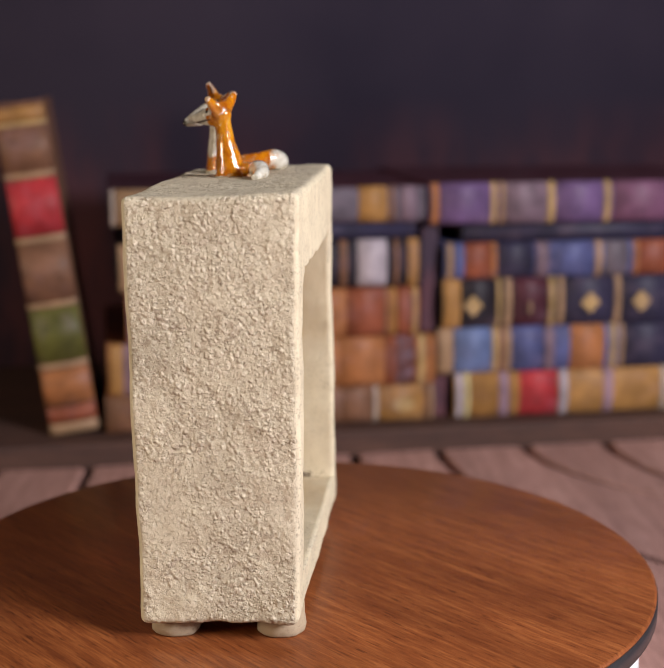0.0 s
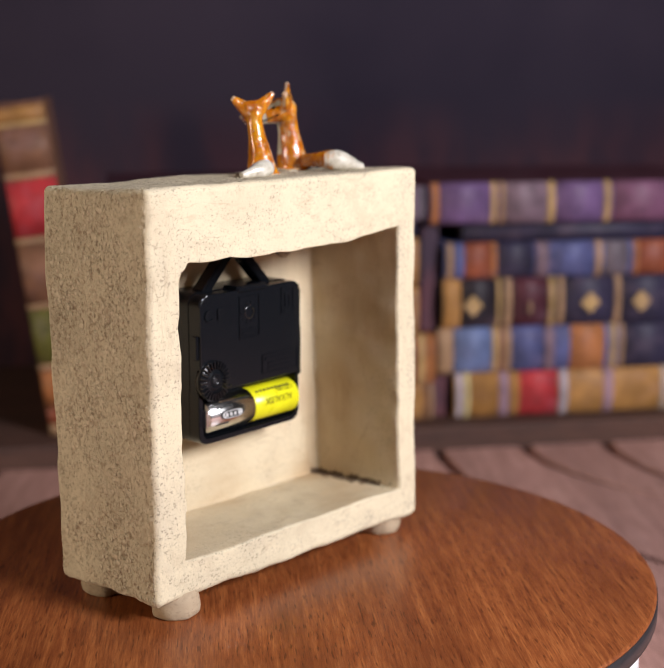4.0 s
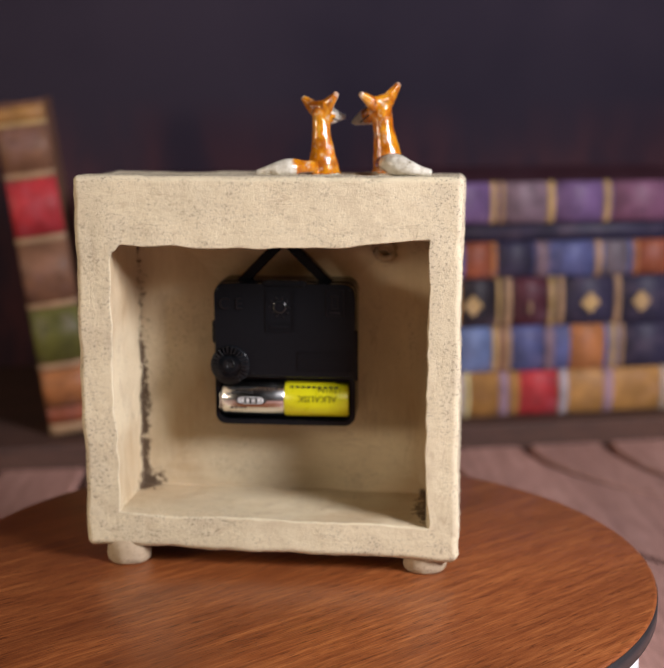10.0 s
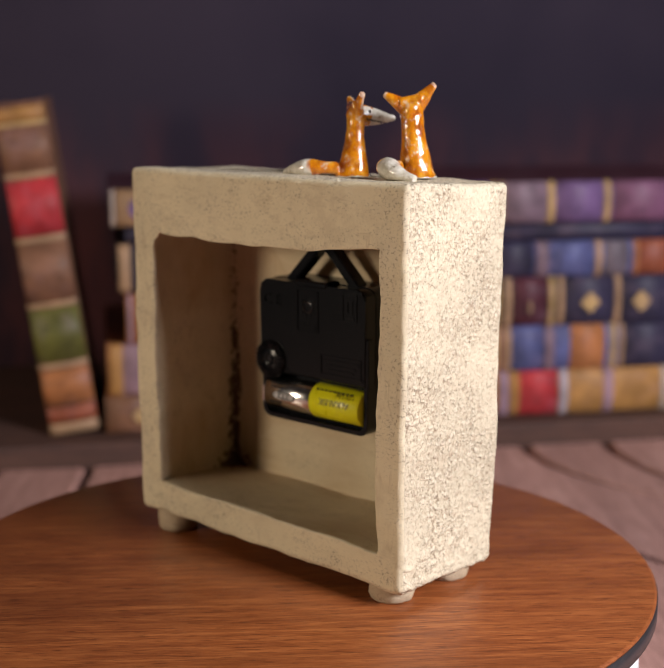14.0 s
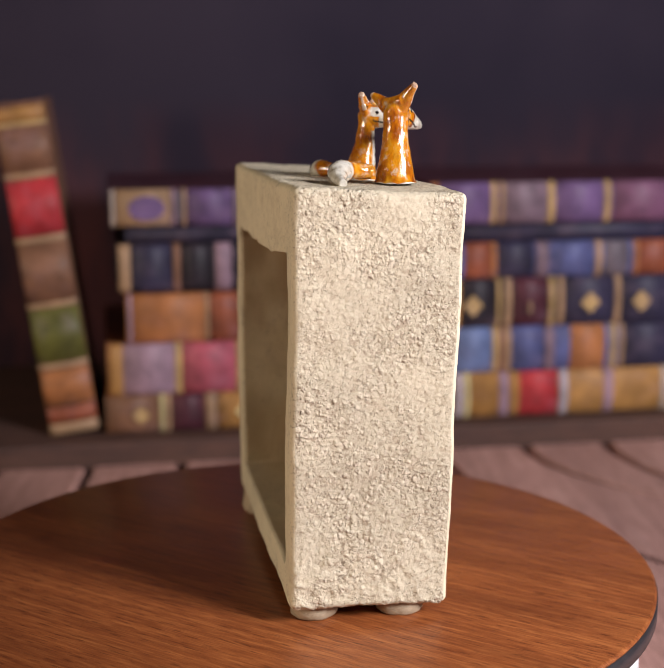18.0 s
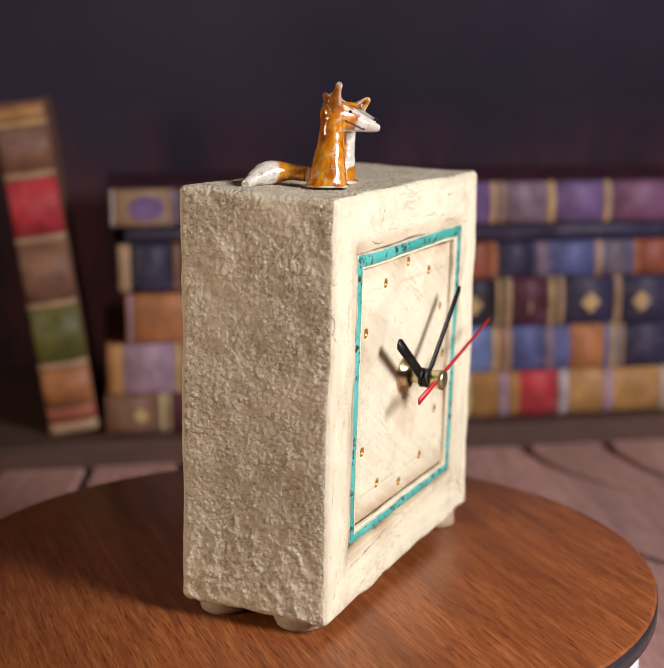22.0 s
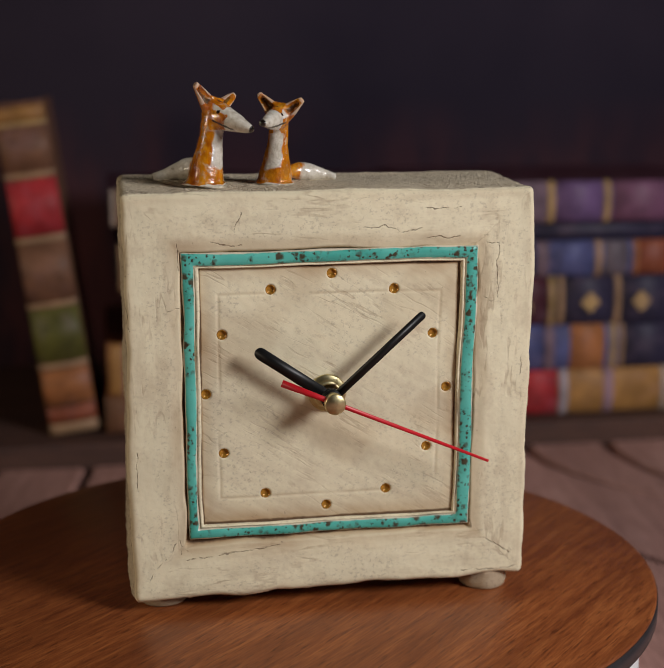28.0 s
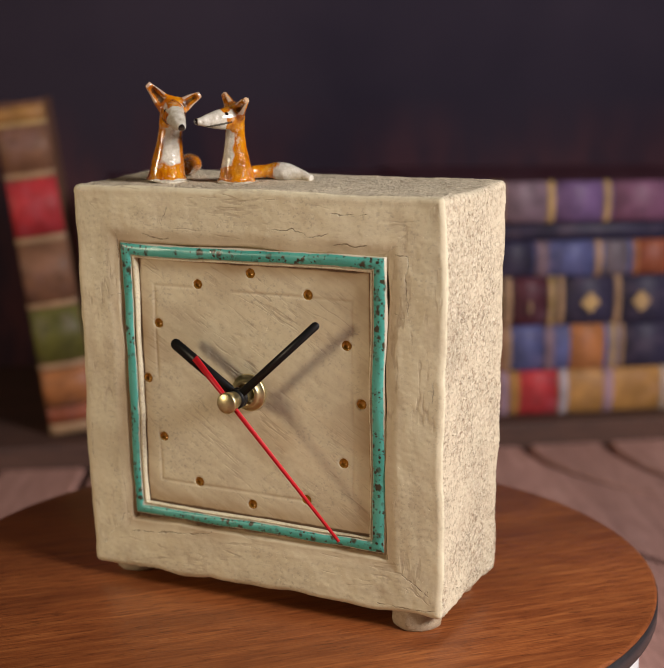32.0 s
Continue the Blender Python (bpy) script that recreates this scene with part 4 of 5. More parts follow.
def clock():
    g = thing("table_clock", "handmade cream clay table clock with a turquoise glazed dial frame", "clock")
    body = new("body", body_mesh())
    body.parent = g
    tagged(body, "open-backed cream clay box with gritty sides")
    part("dial_plate", dial_mesh(), M_DIAL, g, "cream clay dial with scratches", m=SET)
    turq = [(-0.0536, 0.0307), (-0.0545, 0.1256), (0.0404, 0.1247), (0.0399, 0.0309)]
    part("dial_frame", band_mesh([(-0.0588, 0.0268), (-0.0591, 0.1301), (0.0445, 0.1292), (0.0437, 0.0274)], turq, 0.0418, 0.0453), M_TURQ, g, "speckled turquoise glazed frame", m=SET)
    part("frame_lip", band_mesh(turq, [(-0.0527, 0.0315), (-0.0533, 0.1246), (0.0388, 0.1239), (0.0384, 0.0319)], 0.0412, 0.0446, seed=0.0, jitter=0.0003), M_DIAL, g, "bare cream inner edge of the frame", m=SET)
    for x, z in DOTS:
        y = dial_y(x / 1000, z / 1000)
        cup = lathe([(0.00185, -0.0007), (0.0017, -0.0002), (0.0014, -0.0004), (0.0011, -0.0009), (0.0006, -0.0011), (0, -0.00115)], 20, m=FRONT)
        part("hour_marker", cup, M_GOLD, g, "amber lustre hollow", m=SET @ Matrix.Translation((x / 1000, y, z / 1000)))
    # movement
    mv = part("movement", movement_case(), M_BLACK, g, "black plastic quartz movement", smooth=False)
    movement_cover(mv)
    movement_parts(mv, g)
    # nut, shaft and hands
    part("dial_nut", lathe([(0.0038, 0), (0.0066, 0), (0.0068, 0.0008), (0.0064, 0.0014), (0.0052, 0.0015), (0.0050, 0.0030), (0.0040, 0.0034), (0.0036, 0.0034), (0.0036, 0)], 6 * 6, m=FRONT), M_BRASS, g, "brass nut", m=SET @ Matrix.Translation((DX, 0.0431, DZ)))
    part("shaft", lathe([(0, 0), (0.0025, 0), (0.0025, 0.0105), (0, 0.0105)], 24, m=FRONT), M_BRASS, g, m=SET @ Matrix.Translation((DX, 0.0440, DZ)))
    hub = [(0, 0), (0.0036, 0), (0.0036, 0.0012), (0, 0.0012)]
    hour = lathe(hub, 28, m=FRONT @ Matrix.Translation((0, 0, -0.0006)))
    hour_hand = part("hour_hand", hour_blade(hour, 0.0318, 0.0042), M_HAND, g, "black hour hand", m=SET @ Matrix.Translation((DX, 0.0512, DZ)) @ Matrix.Rotation(radians(55.6), 4, "Y"))
    minute = lathe(hub, 28, m=FRONT @ Matrix.Translation((0, 0, -0.0006)))
    minute_hand = part("minute_hand", hour_blade(minute, 0.0437, 0.0028), M_HAND, g, "black minute hand", m=Matrix.Translation((DX, 0.0530, DZ)))
    second_hand = part("second_hand", second_blade(), M_RED, g, "thin red second hand", m=Matrix.Translation((DX, 0.0562, DZ)))
    cap = lathe([(0, -0.003), (0.0030, -0.003), (0.0034, -0.0006), (0.0037, 0.0006), (0.0037, 0.0022), (0.0033, 0.0026), (0, 0.0027)], 36, m=FRONT)
    part("hand_cap", cap, M_BRASS, second_hand, "brass cap")
    # a curl of clay pressed on the wall inside, near the top
    curl = [(0.0335 + (0.0022 + 0.00018 * k) * math.cos(0.55 * k), 0.0350, 0.1190 + 0.8 * (0.0022 + 0.00018 * k) * math.sin(0.55 * k)) for k in range(18)]
    part("clay_curl", tube(curl, [0.0006 + 0.0009 * math.sin(math.pi * (k + 1) / 19) for k in range(18)], 10), M_FOOT, g, "small brown curl of clay")
    # feet
    for x, y, r, s in ((-0.0653, -0.0018, 0.0086, 1), (0.0515, -0.0024, 0.0086, 2), (0.0530, 0.0285, 0.0088, 3), (-0.0665, 0.0345, 0.0090, 4)):
        bm = lathe([(0, 0), (r * 0.86, 0.0), (r * 0.95, 0.0008), (r * 0.99, 0.0030), (r * 0.97, 0.0062), (r * 0.92, 0.0100), (0, 0.0100)], 32)
        for v in bm.verts:
            k = 1 + 0.10 * wob(v.co.x, v.co.y, v.co.z, 220, s * 3.1) + 0.05 * wob(v.co.x, v.co.y, v.co.z, 600, s * 5.3)
            v.co.x *= k
            v.co.y *= k
        part("foot", bm, M_FOOT, g, "lump of cream clay", m=Matrix.Translation((x, y, 0)))
    return g, minute_hand, second_hand


def hour_blade(bm, length, w):
    h = hand_mesh(length, -0.002, w, w, 0.0007)
    me = bpy.data.meshes.new("tmp")
    h.to_mesh(me)
    h.free()
    bm.from_mesh(me)
    bpy.data.meshes.remove(me)
    return bm


def second_blade():
    bm = outline([(0.00045, 0.0605), (-0.00045, 0.0605), (-0.0008, 0.0), (-0.00125, -0.0196), (0.00125, -0.0196), (0.0008, 0.0)], -0.0003, 0.0003)
    return bm


MX0, MX1, MZ0, MZ1, MY = -0.0332, 0.0230, 0.0508, 0.1085, 0.0162


def rounded(x0, x1, z0, z1, r, n=7):
    """Points of a rectangle with rounded corners."""
    pts = []
    for cx, cz, a0 in ((x1 - r, z0 + r, -90), (x1 - r, z1 - r, 0), (x0 + r, z1 - r, 90), (x0 + r, z0 + r, 180)):
        pts += [(cx + r * math.cos(radians(a0 + 90 * k / n)), cz + r * math.sin(radians(a0 + 90 * k / n))) for k in range(n + 1)]
    return pts


def plate(pts, y0, y1, bevel=0.0):
    bm = outline(pts, y0, y1)
    if bevel:
        es = [e for e in bm.edges if abs(e.verts[0].co.y - y0) < 1e-7 and abs(e.verts[1].co.y - y0) < 1e-7]
        bmesh.ops.bevel(bm, geom=es, offset=bevel, segments=2, profile=0.5, affect="EDGES")
    return bm


def movement_case():
    """The deep rounded tray of the movement."""
    return plate(rounded(MX0, MX1, MZ0, MZ1, 0.0045), MY + 0.0062, CAVY + 0.002)


def movement_cover(mv):
    """The cover stands proud above an open battery bay with a low rim."""
    top = [p for p in rounded(MX0 + 0.0002, MX1 - 0.0002, MZ0, MZ1 - 0.0003, 0.0042) if p[1] > 0.09]
    part("cover", plate([(MX0 + 0.0002, 0.0705), (MX1 - 0.0002, 0.0705), *top], MY, MY + 0.0064, 0.0008), M_BLACK, mv, smooth=False)
    low = [p for p in rounded(MX0, MX1, MZ0, MZ1, 0.0045) if p[1] < 0.07]
    inner = [p for p in rounded(MX0 + 0.0020, MX1 - 0.0018, MZ0 + 0.0020, MZ1, 0.0032) if p[1] < 0.07]
    k = len(low) // 2
    a, b = low[k:] + low[:k], inner[k:] + inner[:k]
    a, b = [(MX0, 0.0712), *a, (MX1, 0.0712)], [(MX0 + 0.0020, 0.0712), *b, (MX1 - 0.0018, 0.0712)]
    rimm = bmesh.new()
    y0, y1 = MY + 0.0012, MY + 0.0066
    grid = [[rimm.verts.new((x, y, z)) for x, z in pts] for pts, y in ((a, y1), (a, y0 + 0.0004), ([(p[0] * 0.9 + q[0] * 0.1, p[1] * 0.9 + q[1] * 0.1) for p, q in zip(a, b)], y0), (b, y0), (b, y1))]
    for u, v in zip(grid, grid[1:]):
        for n in range(len(u) - 1):
            rimm.faces.new((u[n], u[n + 1], v[n + 1], v[n]))
    part("bay_rim", rimm, M_BLACK, mv, smooth=False)
    for args in ((MX1 - 0.001, MX1 + 0.0010, MY + 0.0006, MY + 0.004, 0.0695, 0.0895), (MX0 - 0.0009, MX0 + 0.001, MY + 0.0010, MY + 0.004, 0.0840, 0.0930)):
        part("clip_lug", block(*args, 0.0004, 1), M_BLACK, mv, smooth=False)


def raised(points, parent, mat, name, label="", y=MY, h=0.0004):
    return part(name, outline(points, y - h, y + 0.0002), mat, parent, label, smooth=False)


def rect(x0, x1, z0, z1):
    return [(x0, z0), (x1, z0), (x1, z1), (x0, z1)]


def letters(text, size, m, mat, parent, name, label="", extrude=0.0001):
    """Writing from the built-in font, turned into a mesh that faces +z of m."""
    cu = bpy.data.curves.new("tmp_text", "FONT")
    cu.body, cu.size, cu.extrude, cu.align_x, cu.align_y, cu.resolution_u = text, size, extrude, "CENTER", "CENTER", 3
    tmp = new("tmp_text", cu)
    me = bpy.data.meshes.new_from_object(tmp.evaluated_get(bpy.context.evaluated_depsgraph_get()))
    bpy.data.objects.remove(tmp)
    me.materials.clear()
    me.materials.append(mat)
    ob = new(name, me)
    ob.parent = parent
    ob.matrix_basis = m
    if label:
        tagged(ob, label)
    return ob


BACKFACE = Matrix.Rotation(radians(90), 4, "X")   # writing that faces -y


def movement_parts(mv, clk):
    wheel = lathe([(0, 0.0006), (0.0015, 0.0006), (0.0017, 0.0012), (0.0032, 0.0012), (0.0036, 0.0009), (0.0074, 0.0009), (0.0078, 0.0004), (0.0078, -0.002), (0, -0.002)], 48, m=REAR)
    w = part("setting_wheel", wheel, M_BLACK, clk, "ribbed black setting wheel", m=Matrix.Translation((-0.0268, MY - 0.0002, 0.0755)))
    for i in range(26):
        a = 2 * math.pi * i / 26
        rib = block(0.0046, 0.0076, -0.0019, -0.0006, -0.00024, 0.00024, 0.00008, 1)
        bmesh.ops.transform(rib, matrix=Matrix.Rotation(a, 4, "Y"), verts=rib.verts[:])
        part("rib", rib, M_GLOSS, w, smooth=False)
    part("wheel_hub", lathe([(0, 0.0008), (0.0012, 0.0008), (0.0014, 0.0013), (0.0021, 0.0013), (0.0021, 0.0004), (0, 0.0004)], 20, m=REAR), M_BLACK, w)
    part("wheel_bore", lathe([(0, 0.00085), (0.0012, 0.00085), (0.0012, 0.0004), (0, 0.0004)], 16, m=REAR), M_SEAM, w)
    letters("C E", 0.0066, Matrix.Translation((-0.0262, MY - 0.0002, 0.1000)) @ BACKFACE, M_GLOSS, mv, "raised_letters", "raised approval letters", 0.0004)
    # framed emblem: border bars, a toothed ring, plain label bars
    cx, cz = -0.0068, 0.0990
    for r in (rect(cx - 0.0056, cx + 0.0056, cz + 0.0062, cz + 0.0066), rect(cx - 0.0056, cx + 0.0056, cz - 0.0066, cz - 0.0062), rect(cx - 0.0056, cx - 0.0052, cz - 0.0095, cz + 0.0066),
              rect(cx + 0.0052, cx + 0.0056, cz - 0.0095, cz + 0.0066), rect(cx - 0.0056, cx + 0.0056, cz - 0.0099, cz - 0.0095), rect(cx - 0.004, cx + 0.004, cz - 0.0086, cz - 0.0074)):
        raised(r, mv, M_BLACK, "emblem_bar")
    ring = lathe([(0.0020, 0.0003), (0.0027, 0.0003), (0.0027, -0.0002), (0.0020, -0.0002), (0.0020, 0.0003)], 24, m=REAR)
    part("emblem_ring", ring, M_GLOSS, mv, m=Matrix.Translation((cx, MY, cz)))
    for i in range(10):
        a = 2 * math.pi * i / 10
        b = block(0.0032, 0.0043, -0.0003, 0.0002, -0.0003, 0.0003)
        bmesh.ops.transform(b, matrix=Matrix.Translation((cx, MY, cz)) @ Matrix.Rotation(a, 4, "Y"), verts=b.verts[:])
        part("emblem_tooth", b, M_GLOSS, mv, smooth=False)
    # bin symbol in a frame
    bx, bz = 0.0150, 0.1010
    for r in (rect(bx - 0.0036, bx + 0.0036, bz + 0.0050, bz + 0.0053), rect(bx - 0.0036, bx + 0.0036, bz - 0.0053, bz - 0.0050), rect(bx - 0.0036, bx - 0.0033, bz - 0.005, bz + 0.005), rect(bx + 0.0033, bx + 0.0036, bz - 0.005, bz + 0.005),
              rect(bx - 0.0017, bx + 0.0017, bz + 0.0024, bz + 0.0030), rect(bx - 0.0014, bx - 0.0010, bz - 0.0022, bz + 0.0024), rect(bx + 0.0010, bx + 0.0014, bz - 0.0022, bz + 0.0024), rect(bx - 0.0014, bx + 0.0014, bz - 0.0026, bz - 0.0022), rect(bx - 0.0022, bx + 0.0022, bz - 0.0044, bz - 0.0036)):
        raised(r, mv, M_GLOSS, "bin_symbol_bar")
    # lines of small unreadable writing near the bay
    for z, a, b in ((0.0790, 0.002, 0.0195), (0.0770, 0.0035, 0.0180), (0.0752, 0.0035, 0.0170)):
        raised(rect(a, b, z - 0.0005, z + 0.0005), mv, M_BLACK, "writing_bar")
    for r in (rect(0.0002, 0.0208, 0.0808, 0.0811), rect(0.0002, 0.0208, 0.0734, 0.0737), rect(0.0002, 0.0005, 0.0734, 0.0811), rect(0.0205, 0.0208, 0.0734, 0.0811)):
        raised(r, mv, M_BLACK, "label_frame_bar")
    for x, z in ((-0.0315, 0.1060), (0.0212, 0.1062), (0.0212, 0.0732), (-0.0178, 0.0722)):
        part("case_screw", lathe([(0, 0.0003), (0.0006, 0.0003), (0.0006, -0.0002), (0, -0.0002)], 12, m=REAR), M_BLACK, mv, m=Matrix.Translation((x, MY, z)))
    # wedge step under the hanger
    part("cover_step", block(-0.0135, 0.0035, MY - 0.0006, MY + 0.008, 0.1068, 0.1096, 0.0008, 1), M_BLACK, mv, smooth=False)
    # hanger: two legs meet above
    hang = bmesh.new()
    for a, b in (((-0.0235, 0.1070), (-0.0075, 0.1232)), ((0.0120, 0.1070), (-0.0040, 0.1232))):
        d = Vector((b[0] - a[0], 0, b[1] - a[1]))
        m = Matrix.Translation((a[0], 0.0262, a[1])) @ Matrix.Rotation(math.atan2(d.x, d.z), 4, "Y")
        s = block(-0.0020, 0.0020, -0.0030, 0.0030, 0, d.length, 0.0005, 1)
        bmesh.ops.transform(s, matrix=m, verts=s.verts[:])
        me = bpy.data.meshes.new("tmp")
        s.to_mesh(me)
        s.free()
        hang.from_mesh(me)
        bpy.data.meshes.remove(me)
    block(-0.0085, -0.0030, 0.0232, 0.0292, 0.1215, 0.1245, 0.0008, 1, hang)
    part("hanger", hang, M_BLACK, mv, "triangular black hanger", smooth=False)
    # battery
    L0, L1, ym, zm, r = -0.0300, 0.0203, MY + 0.0052, 0.0610, 0.0070
    axis = Matrix.Translation((0, ym, zm)) @ Matrix.Rotation(radians(90), 4, "Y")

    def cyl(x0, x1, rad, bevel=0.0003):
        return lathe([(0, x0), (rad - bevel, x0), (rad, x0 + bevel), (rad, x1 - bevel), (rad - bevel, x1), (0, x1)], 40, m=axis)

    bat = part("battery", cyl(-0.0052, L1, r), M_YELLOW, clk, "yellow and silver round battery")
    part("battery_can", cyl(L0, -0.0052, r), M_STEEL, bat, "silver half")
    part("battery_rim", cyl(L0 - 0.0004, L0 + 0.0012, r - 0.0004), M_STEEL, bat)
    part("battery_foot", cyl(L0 - 0.0007, L0, 0.0045), M_STEEL, bat)
    part("contact_clip", block(-0.0312, -0.0306, ym - 0.0062, ym + 0.001, zm - 0.0035, zm + 0.0035, 0.0003, 1), M_STEEL, mv, "steel contact", smooth=False)
    # print on the round surface: bars and writing, upside down
    def around(x, a, lift=0.00012):
        return Matrix.Translation((x, ym, zm)) @ Matrix.Rotation(radians(a), 4, "X") @ Matrix.Translation((0, -r - lift, 0))

    up = Matrix.Rotation(radians(180), 4, "Y")
    letters("1.5V LR6", 0.0026, around(0.0128, -42) @ up @ BACKFACE, M_INKY, bat, "print", "small dark writing")
    letters("ALKALISK", 0.0036, around(0.0080, -13) @ up @ BACKFACE, M_INKY, bat, "print", "olive upside-down writing")
    for i in range(9):
        x = -0.0022 + i * 0.0022
        bar = block(x - 0.0007, x + 0.0007, -0.0001, 0.0001, -0.0004, 0.0004)
        bmesh.ops.transform(bar, matrix=around(0, -52), verts=bar.verts[:])
        part("print_bar", bar, M_INK, bat, smooth=False)
    for a, x0, n in ((-44, -0.0265, 11), (-30, -0.0255, 5), (22, -0.0262, 4)):
        for i in range(n):
            x = x0 + i * 0.0018
            bar = block(x - 0.0006, x + 0.0006, -0.0001, 0.0001, -0.00035, 0.00035)
            bmesh.ops.transform(bar, matrix=around(0, a), verts=bar.verts[:])
            part("print_bar", bar, M_INK, bat, smooth=False)
    # a plain oval badge
    oval = [(-0.0185 + 0.0052 * math.copysign(abs(math.cos(a)) ** 0.6, math.cos(a)), 0.0014 * math.copysign(abs(math.sin(a)) ** 0.7, math.sin(a))) for a in [2 * math.pi * k / 32 for k in range(32)]]
    for grow, mat, lift in ((1.18, M_INK, 0.00012), (1.0, M_PALEINK, 0.00022), (0.84, M_INK, 0.00032)):
        pts = [((x + 0.0185) * grow - 0.0185, z * grow) for x, z in oval]
        o = outline(pts, -0.00005, 0.0002)
        bmesh.ops.transform(o, matrix=around(0, -4, lift), verts=o.verts[:])
        part("badge", o, mat, bat, smooth=False)
    for i in range(4):
        x = -0.0218 + i * 0.0022
        bar = block(x - 0.0006, x + 0.0006, -0.00005, 0.0001, -0.0006, 0.0006)
        bmesh.ops.transform(bar, matrix=around(0, -4, 0.00042), verts=bar.verts[:])
        part("print_bar", bar, M_PALEINK, bat, smooth=False)


# ---- the two foxes on the clock ----
def fox(label, base, head, nose, ears, tail, r0, chest, slim, fat, bulk, cheek, brow):
    """A small glazed fox: one fused mesh with its paint as a colour attribute. All places in the clock's frame."""
    base, head, nose = Vector(base), Vector(head), Vector(nose)
    face = (nose - head).normalized()
    flat = Vector((face.x, face.y, 0)).normalized()
    chest = Vector(chest).normalized()
    side = Vector((-flat.y, flat.x, 0))
    top = head.copy()
    bm = bmesh.new()
    neck, radii = [], []
    for i in range(13):
        t = i / 12
        p = base.lerp(top, t)
        r = r0 * (1 - 0.05 * smoothstep(0.0, 0.08, t) - (0.95 - slim) * smoothstep(-0.25, 0.80, t) ** 1.15)
        neck.append(p)
        radii.append((r, r * 0.92))
    tube(neck, radii, 28, bm)

    def ball(p, q, sx, sy, sz):
        """An ellipsoid at p whose long axis points along q."""
        m = Matrix.Translation(p) @ Vector(q).to_track_quat("X", "Z").to_matrix().to_4x4() @ Matrix.Diagonal((sx, sy, sz, 1))
        bmesh.ops.create_icosphere(bm, subdivisions=4, radius=1, matrix=m)

    ball(head + face * 0.0006, face, 0.0052 * bulk, 0.0044 * bulk, 0.0049 * bulk)
    # flat ridge between the ears
    ridge = [Vector(e[0]).lerp(head, 0.56) - flat * 0.0004 for e in ears]
    tube([ridge[0].lerp(ridge[1], k / 6) for k in range(7)], [(0.0023, 0.0023)] * 7, 16, bm)
    # snout: a tapering flattened cone
    pts, rr = [], []
    for i in range(9):
        t = i / 8
        pts.append(head.lerp(nose, 0.1 + 0.88 * t))
        rr.append((bulk * (0.0042 * (1 - t) ** 0.8 + 0.0015 * t ** 0.7), bulk * (0.0050 * (1 - t) ** 0.9 + 0.0014 * t ** 0.7)))
    rings = []
    lift = face.cross(side).normalized()
    lift = lift if lift.z > 0 else -lift
    for p, (rx, ry) in zip(pts, rr):
        rings.append([bm.verts.new(p + side * (rx * math.cos(2 * math.pi * k / 24)) + lift * (ry * math.sin(2 * math.pi * k / 24))) for k in range(24)])
    for a, b in zip(rings, rings[1:]):
        for k in range(24):
            bm.faces.new((a[k], a[(k + 1) % 24], b[(k + 1) % 24], b[k]))
    bm.faces.new(list(reversed(rings[0])))
    bm.faces.new(rings[-1])
    ball(nose - face * 0.0006, face, 0.0015, 0.0016, 0.0014)
    tips = []
    for tip, spread in ears:
        tip = Vector(tip)
        root = head + (tip - head) * 0.12
        axis = (tip - root).normalized()
        front = (flat - axis * flat.dot(axis)).normalized()
        across = axis.cross(front)
        pts, rr = [], []
        for i in range(8):
            t = i / 7
            w = spread * (1.30 - 0.88 * t ** 1.25)
            pts.append(root.lerp(tip, t))
            rr.append((w, 0.0026 * (1 - t) + 0.0011 * t))
        # rings flat across the facing way
        rings = []
        for p, (w, d) in zip(pts, rr):
            rings.append([bm.verts.new(p + across * (w * math.cos(2 * math.pi * k / 16)) + front * (d * math.sin(2 * math.pi * k / 16))) for k in range(16)])
        for a, b in zip(rings, rings[1:]):
            for k in range(16):
                bm.faces.new((a[k], a[(k + 1) % 16], b[(k + 1) % 16], b[k]))
        bm.faces.new(list(reversed(rings[0])))
        bm.faces.new(rings[-1])
        tips.append((root, tip, axis, front, across, spread))
    # tail lies round the foot
    tp = [Vector(p) for p in tail]
    pts, rr = [], []
    for i in range(17):
        t = i / 16
        a = (1 - t) ** 2 * tp[0] + 2 * t * (1 - t) * tp[1] + t * t * tp[2]
        w = fat * (0.68 + 0.32 * smoothstep(0.15, 0.5, t) - 0.62 * smoothstep(0.55, 1.0, t))
        pts.append(a)
        rr.append((w, w * 0.95))
    tube(pts, rr, 20, bm)
    # pads at the base
    ball(base + Vector((0, 0, 0.0006)), (1, 0, 0), r0 * 1.0, r0 * 0.99, 0.0008)
    tmp_me = bpy.data.meshes.new("tmp_fox")
    bm.to_mesh(tmp_me)
    bm.free()
    tmp = new("tmp_fox", tmp_me)
    mod = tmp.modifiers.new("fuse", "REMESH")
    mod.mode, mod.voxel_size, mod.use_smooth_shade = "VOXEL", 0.00034, True
    me = bpy.data.meshes.new_from_object(tmp.evaluated_get(bpy.context.evaluated_depsgraph_get()))
    bpy.data.objects.remove(tmp)
    bm = bmesh.new()
    bm.from_mesh(me)
    for _ in range(3):
        bmesh.ops.smooth_vert(bm, verts=bm.verts[:], factor=0.5, use_axis_x=True, use_axis_y=True, use_axis_z=True)
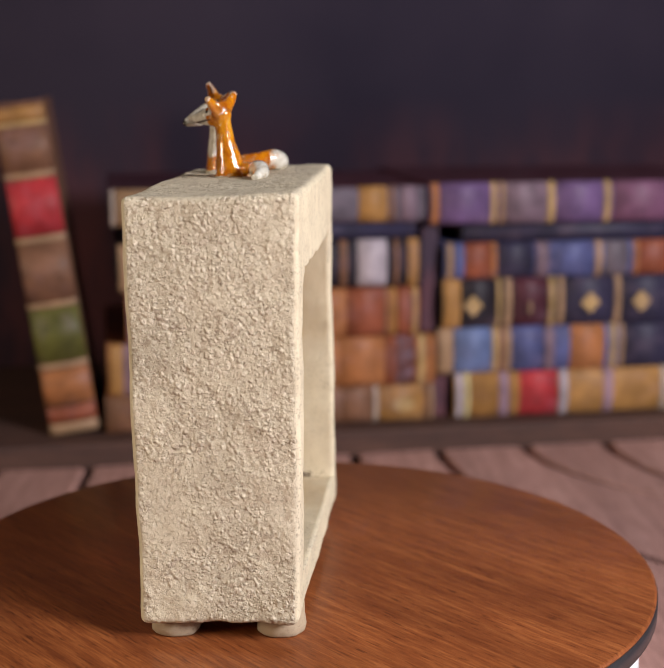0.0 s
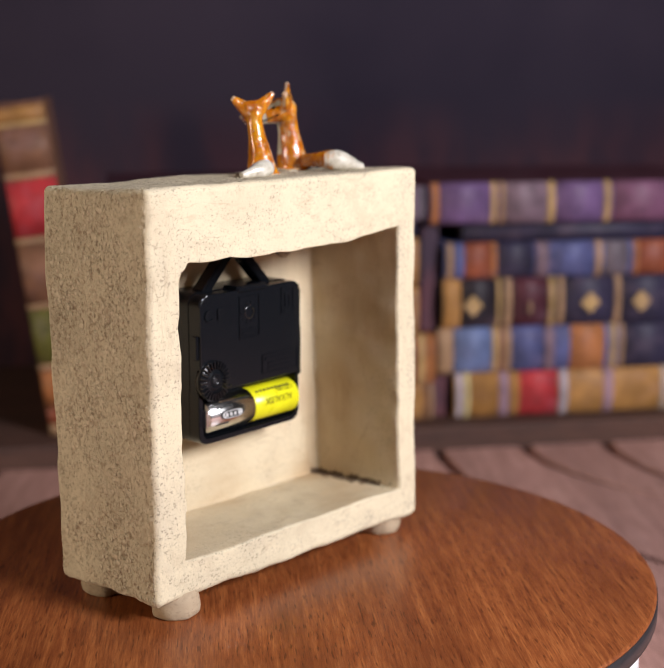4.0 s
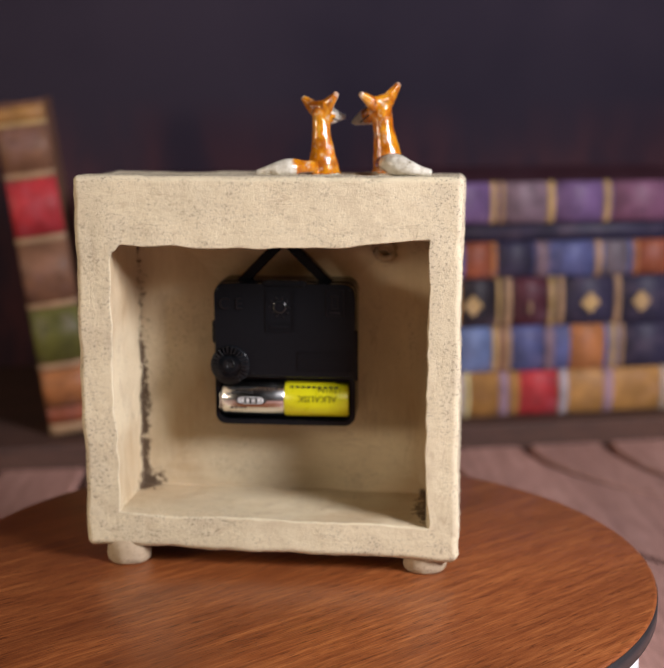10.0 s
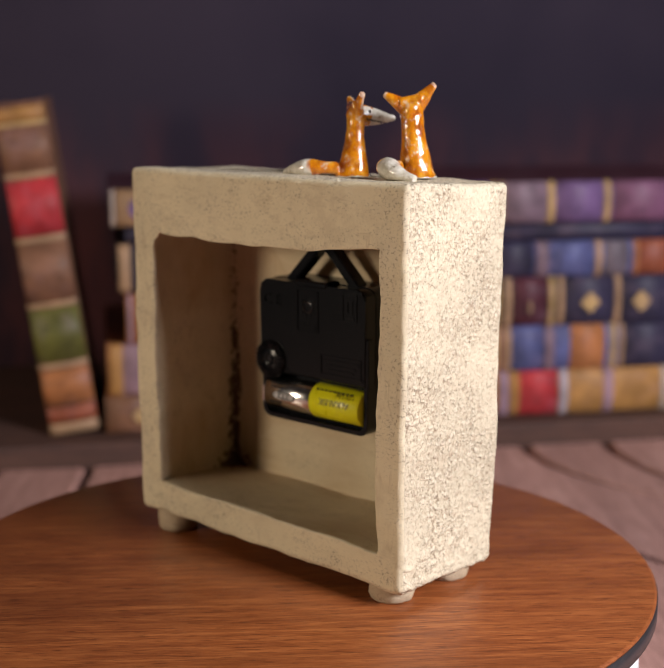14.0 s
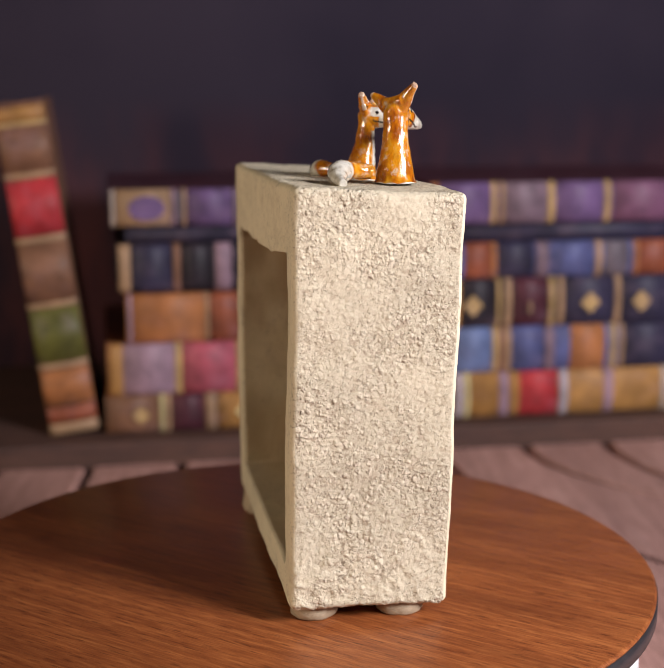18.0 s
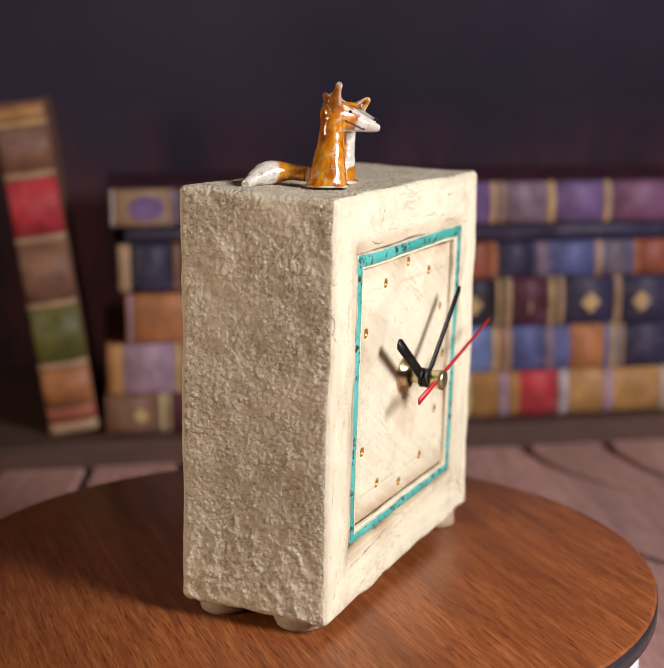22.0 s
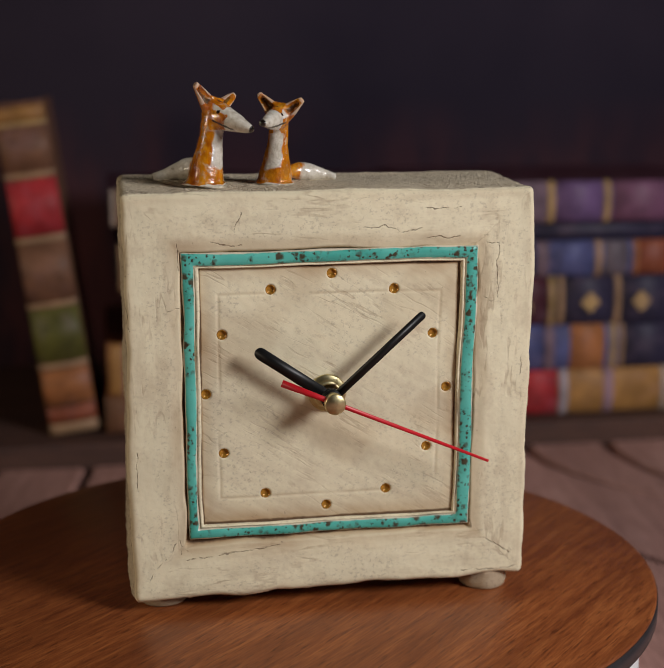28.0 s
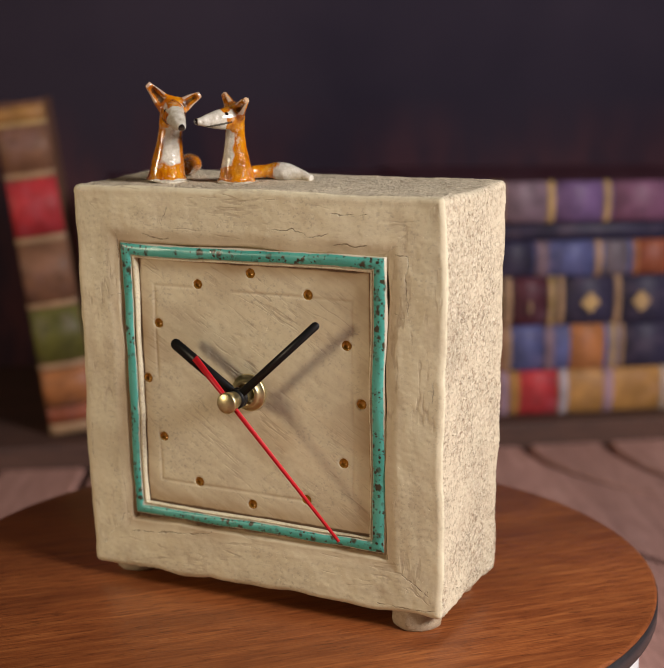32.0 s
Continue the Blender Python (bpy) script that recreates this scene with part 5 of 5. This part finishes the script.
    for v in bm.verts:
        # hollow the ears
        for root, tip, axis, front, across, spread in tips:
            d = v.co - root
            h = d.dot(axis) / (tip - root).length
            if 0.18 < h < 0.98 and d.dot(front) > 0.0001:
                u = abs(d.dot(across)) / (spread * (0.95 - 0.6 * h))
                v.co -= front * 0.0024 * max(0, 1 - u * u) * smoothstep(0.2, 0.42, h) * (1 - smoothstep(0.72, 0.92, h))
        v.co += Vector((wob(*v.co, 260, 1), wob(*v.co, 260, 5), wob(*v.co, 260, 9))) * 0.00022
    for f in bm.faces:
        f.smooth = True
    bm.to_mesh(me)
    bm.free()
    cols = []
    eyes = []
    for s in (-1, 1):
        guess = head + face * 0.0046 + side * (s * 0.0046) + lift * 0.0026
        eyes.append(min((v.co for v in me.vertices), key=lambda c: (c - guess).length_squared).copy())
    for v in me.vertices:
        p = v.co
        orange, black = 1.0, 0.0
        d = p - head
        along = d.dot(face)
        sidew = abs(d.dot(side))
        updir = (Vector((0, 0, 1)) - face * face.z).normalized()
        up = d.dot(updir)
        # tail: the nearer third amber, the rest white
        td = min(range(17), key=lambda i: (pts[i] - p).length_squared)
        if (pts[td] - p).length < rr[td][0] * 1.5 + 0.0004 and (p - base).xy.length > r0 * 0.95 and p.z < base.z + 0.013:
            orange = 1.0 - smoothstep(4.0, 9.0, td + 2.5 * wob(*p, 260, 3))
        else:
            # white snout that fades into the amber head, amber cheek, white bib down the chest
            snout = smoothstep(-0.0004, 0.0034, along + 0.0012 * wob(*p, 420, 6))
            q = p - base.lerp(top, min(1, max(0, (p.z - base.z) / (top.z - base.z))))
            q.z = 0
            turn = q.normalized().dot(chest) if q.length > 1e-5 else 0.0
            bib = smoothstep(0.62, 0.95, turn + 0.15 * wob(*p, 330, 2)) * smoothstep(base.z + 0.0045, base.z + 0.0075, p.z + 0.0016 * wob(*p, 260, 8))
            blend = smoothstep(head.z - 0.0075, head.z - 0.0030, p.z)
            orange = 1.0 - (snout * blend + bib * (1 - blend))
            if blend > 0.5 and along < cheek + 0.0010 * wob(*p, 330, 15) and -0.0050 < up < brow and sidew > 0.0012:
                orange = max(orange, 0.85)
            if blend > 0.5 and along < 0.0058 and up > 0.0026 - 0.25 * along and sidew < 0.0020 + 0.0012 * wob(*p, 300, 4):
                orange = max(orange, 0.9)
            line = up + 0.0013 + 0.10 * (along - 0.004)
            if blend > 0.5 and abs(line) < 0.00034 and along > 0.0030 and sidew > 0.0006:
                black = 0.9
            if p.z < base.z + 0.0007 + 0.0006 * wob(*p, 300, 12):
                orange = min(orange, 0.1)
        for e in eyes:
            if (p - e).length < 0.00070:
                black = 1.0
        if (p - nose).length < 0.0013 and d.dot(face) > (nose - head).length - 0.0007:
            black = 1.0
        for root, tip, axis, front, across, spread in tips:
            dd = p - root
            h = dd.dot(axis) / (tip - root).length
            if 0.1 < h < 1.2 and dd.length < 0.012:
                u = abs(dd.dot(across)) / spread
                if -0.0010 < dd.dot(front) < 0.0014 and u < 0.46 - 0.36 * h and 0.30 < h < 0.80:
                    black = max(black, 0.8)
                elif h > 0.9 or (dd.dot(front) > -0.0002 and u > 0.72 - 0.35 * h and h > 0.4):
                    orange = min(orange, 0.48)
        cols += [orange, black, 0.0, 1.0]
    at = me.color_attributes.new("paint", "FLOAT_COLOR", "POINT")
    at.data.foreach_set("color", cols)
    me.materials.clear()
    me.materials.append(M_GLAZE)
    ob = new("fox_figurine", me)
    return tagged(ob, label, "figurine", group="fox figurines on the clock")


room()
books()
table, disc = turntable()
clk, minute_hand, second_hand = clock()
TOP = 0.1508
fox_a = fox("taller amber and white glazed fox figurine sitting on the clock", (0.0353, 0.0306, TOP), (0.0318, 0.0315, 0.1752), (0.0206, 0.0432, 0.1702),
            [((0.0386, 0.0367, 0.1853), 0.0028), ((0.0240, 0.0248, 0.1817), 0.0027)], [(0.0330, 0.0225, TOP + 0.0040), (0.0330, 0.0060, TOP + 0.0066), (0.0519, 0.0081, TOP + 0.0012)], 0.0078, (-0.72, 0.69, 0), 0.57, 0.0043, 1.0, 0.0084, 0.0022)
fox_b = fox("smaller amber and white glazed fox figurine sitting on the clock", (0.0099, 0.0238, TOP - 0.0005), (0.0085, 0.0272, 0.1735), (0.0162, 0.0402, 0.1722),
            [((0.0010, 0.0316, 0.1800), 0.0026), ((0.0151, 0.0229, 0.1818), 0.0026)], [(0.0070, 0.0185, TOP + 0.0030), (-0.0010, 0.0085, TOP + 0.0040), (-0.0145, 0.0120, TOP + 0.0010)], 0.0073, (0.35, 0.94, 0), 0.48, 0.0037, 0.86, 0.0048, 0.0004)


def motions():
    """The turntable turns clockwise seen from above; clock and foxes ride on it, and the clock's hands run."""
    times = [2 * k for k in range(17)]
    walk(disc, [(t, pose(0, 0, 0, 0, 0, 86.86 - 9.1247 * t)) for t in times])
    for ob in (clk, fox_a, fox_b):
        walk(ob, [(t, pose(0, 0, 0, 0, 0, 84.66 - 9.1247 * t)) for t in times])
    hub2 = SET @ Matrix.Translation((DX, 0.0572, DZ))
    walk(second_hand, [(t, hub2 @ Matrix.Rotation(-radians(113.3 + 6 * (t - 28)), 4, "Y")) for t in (0, 8, 16, 24, 32)])
    hub1 = SET @ Matrix.Translation((DX, 0.0530, DZ))
    walk(minute_hand, [(t, hub1 @ Matrix.Rotation(-radians(47.5 + 0.1 * (t - 28)), 4, "Y")) for t in (0, 32)])


motions()
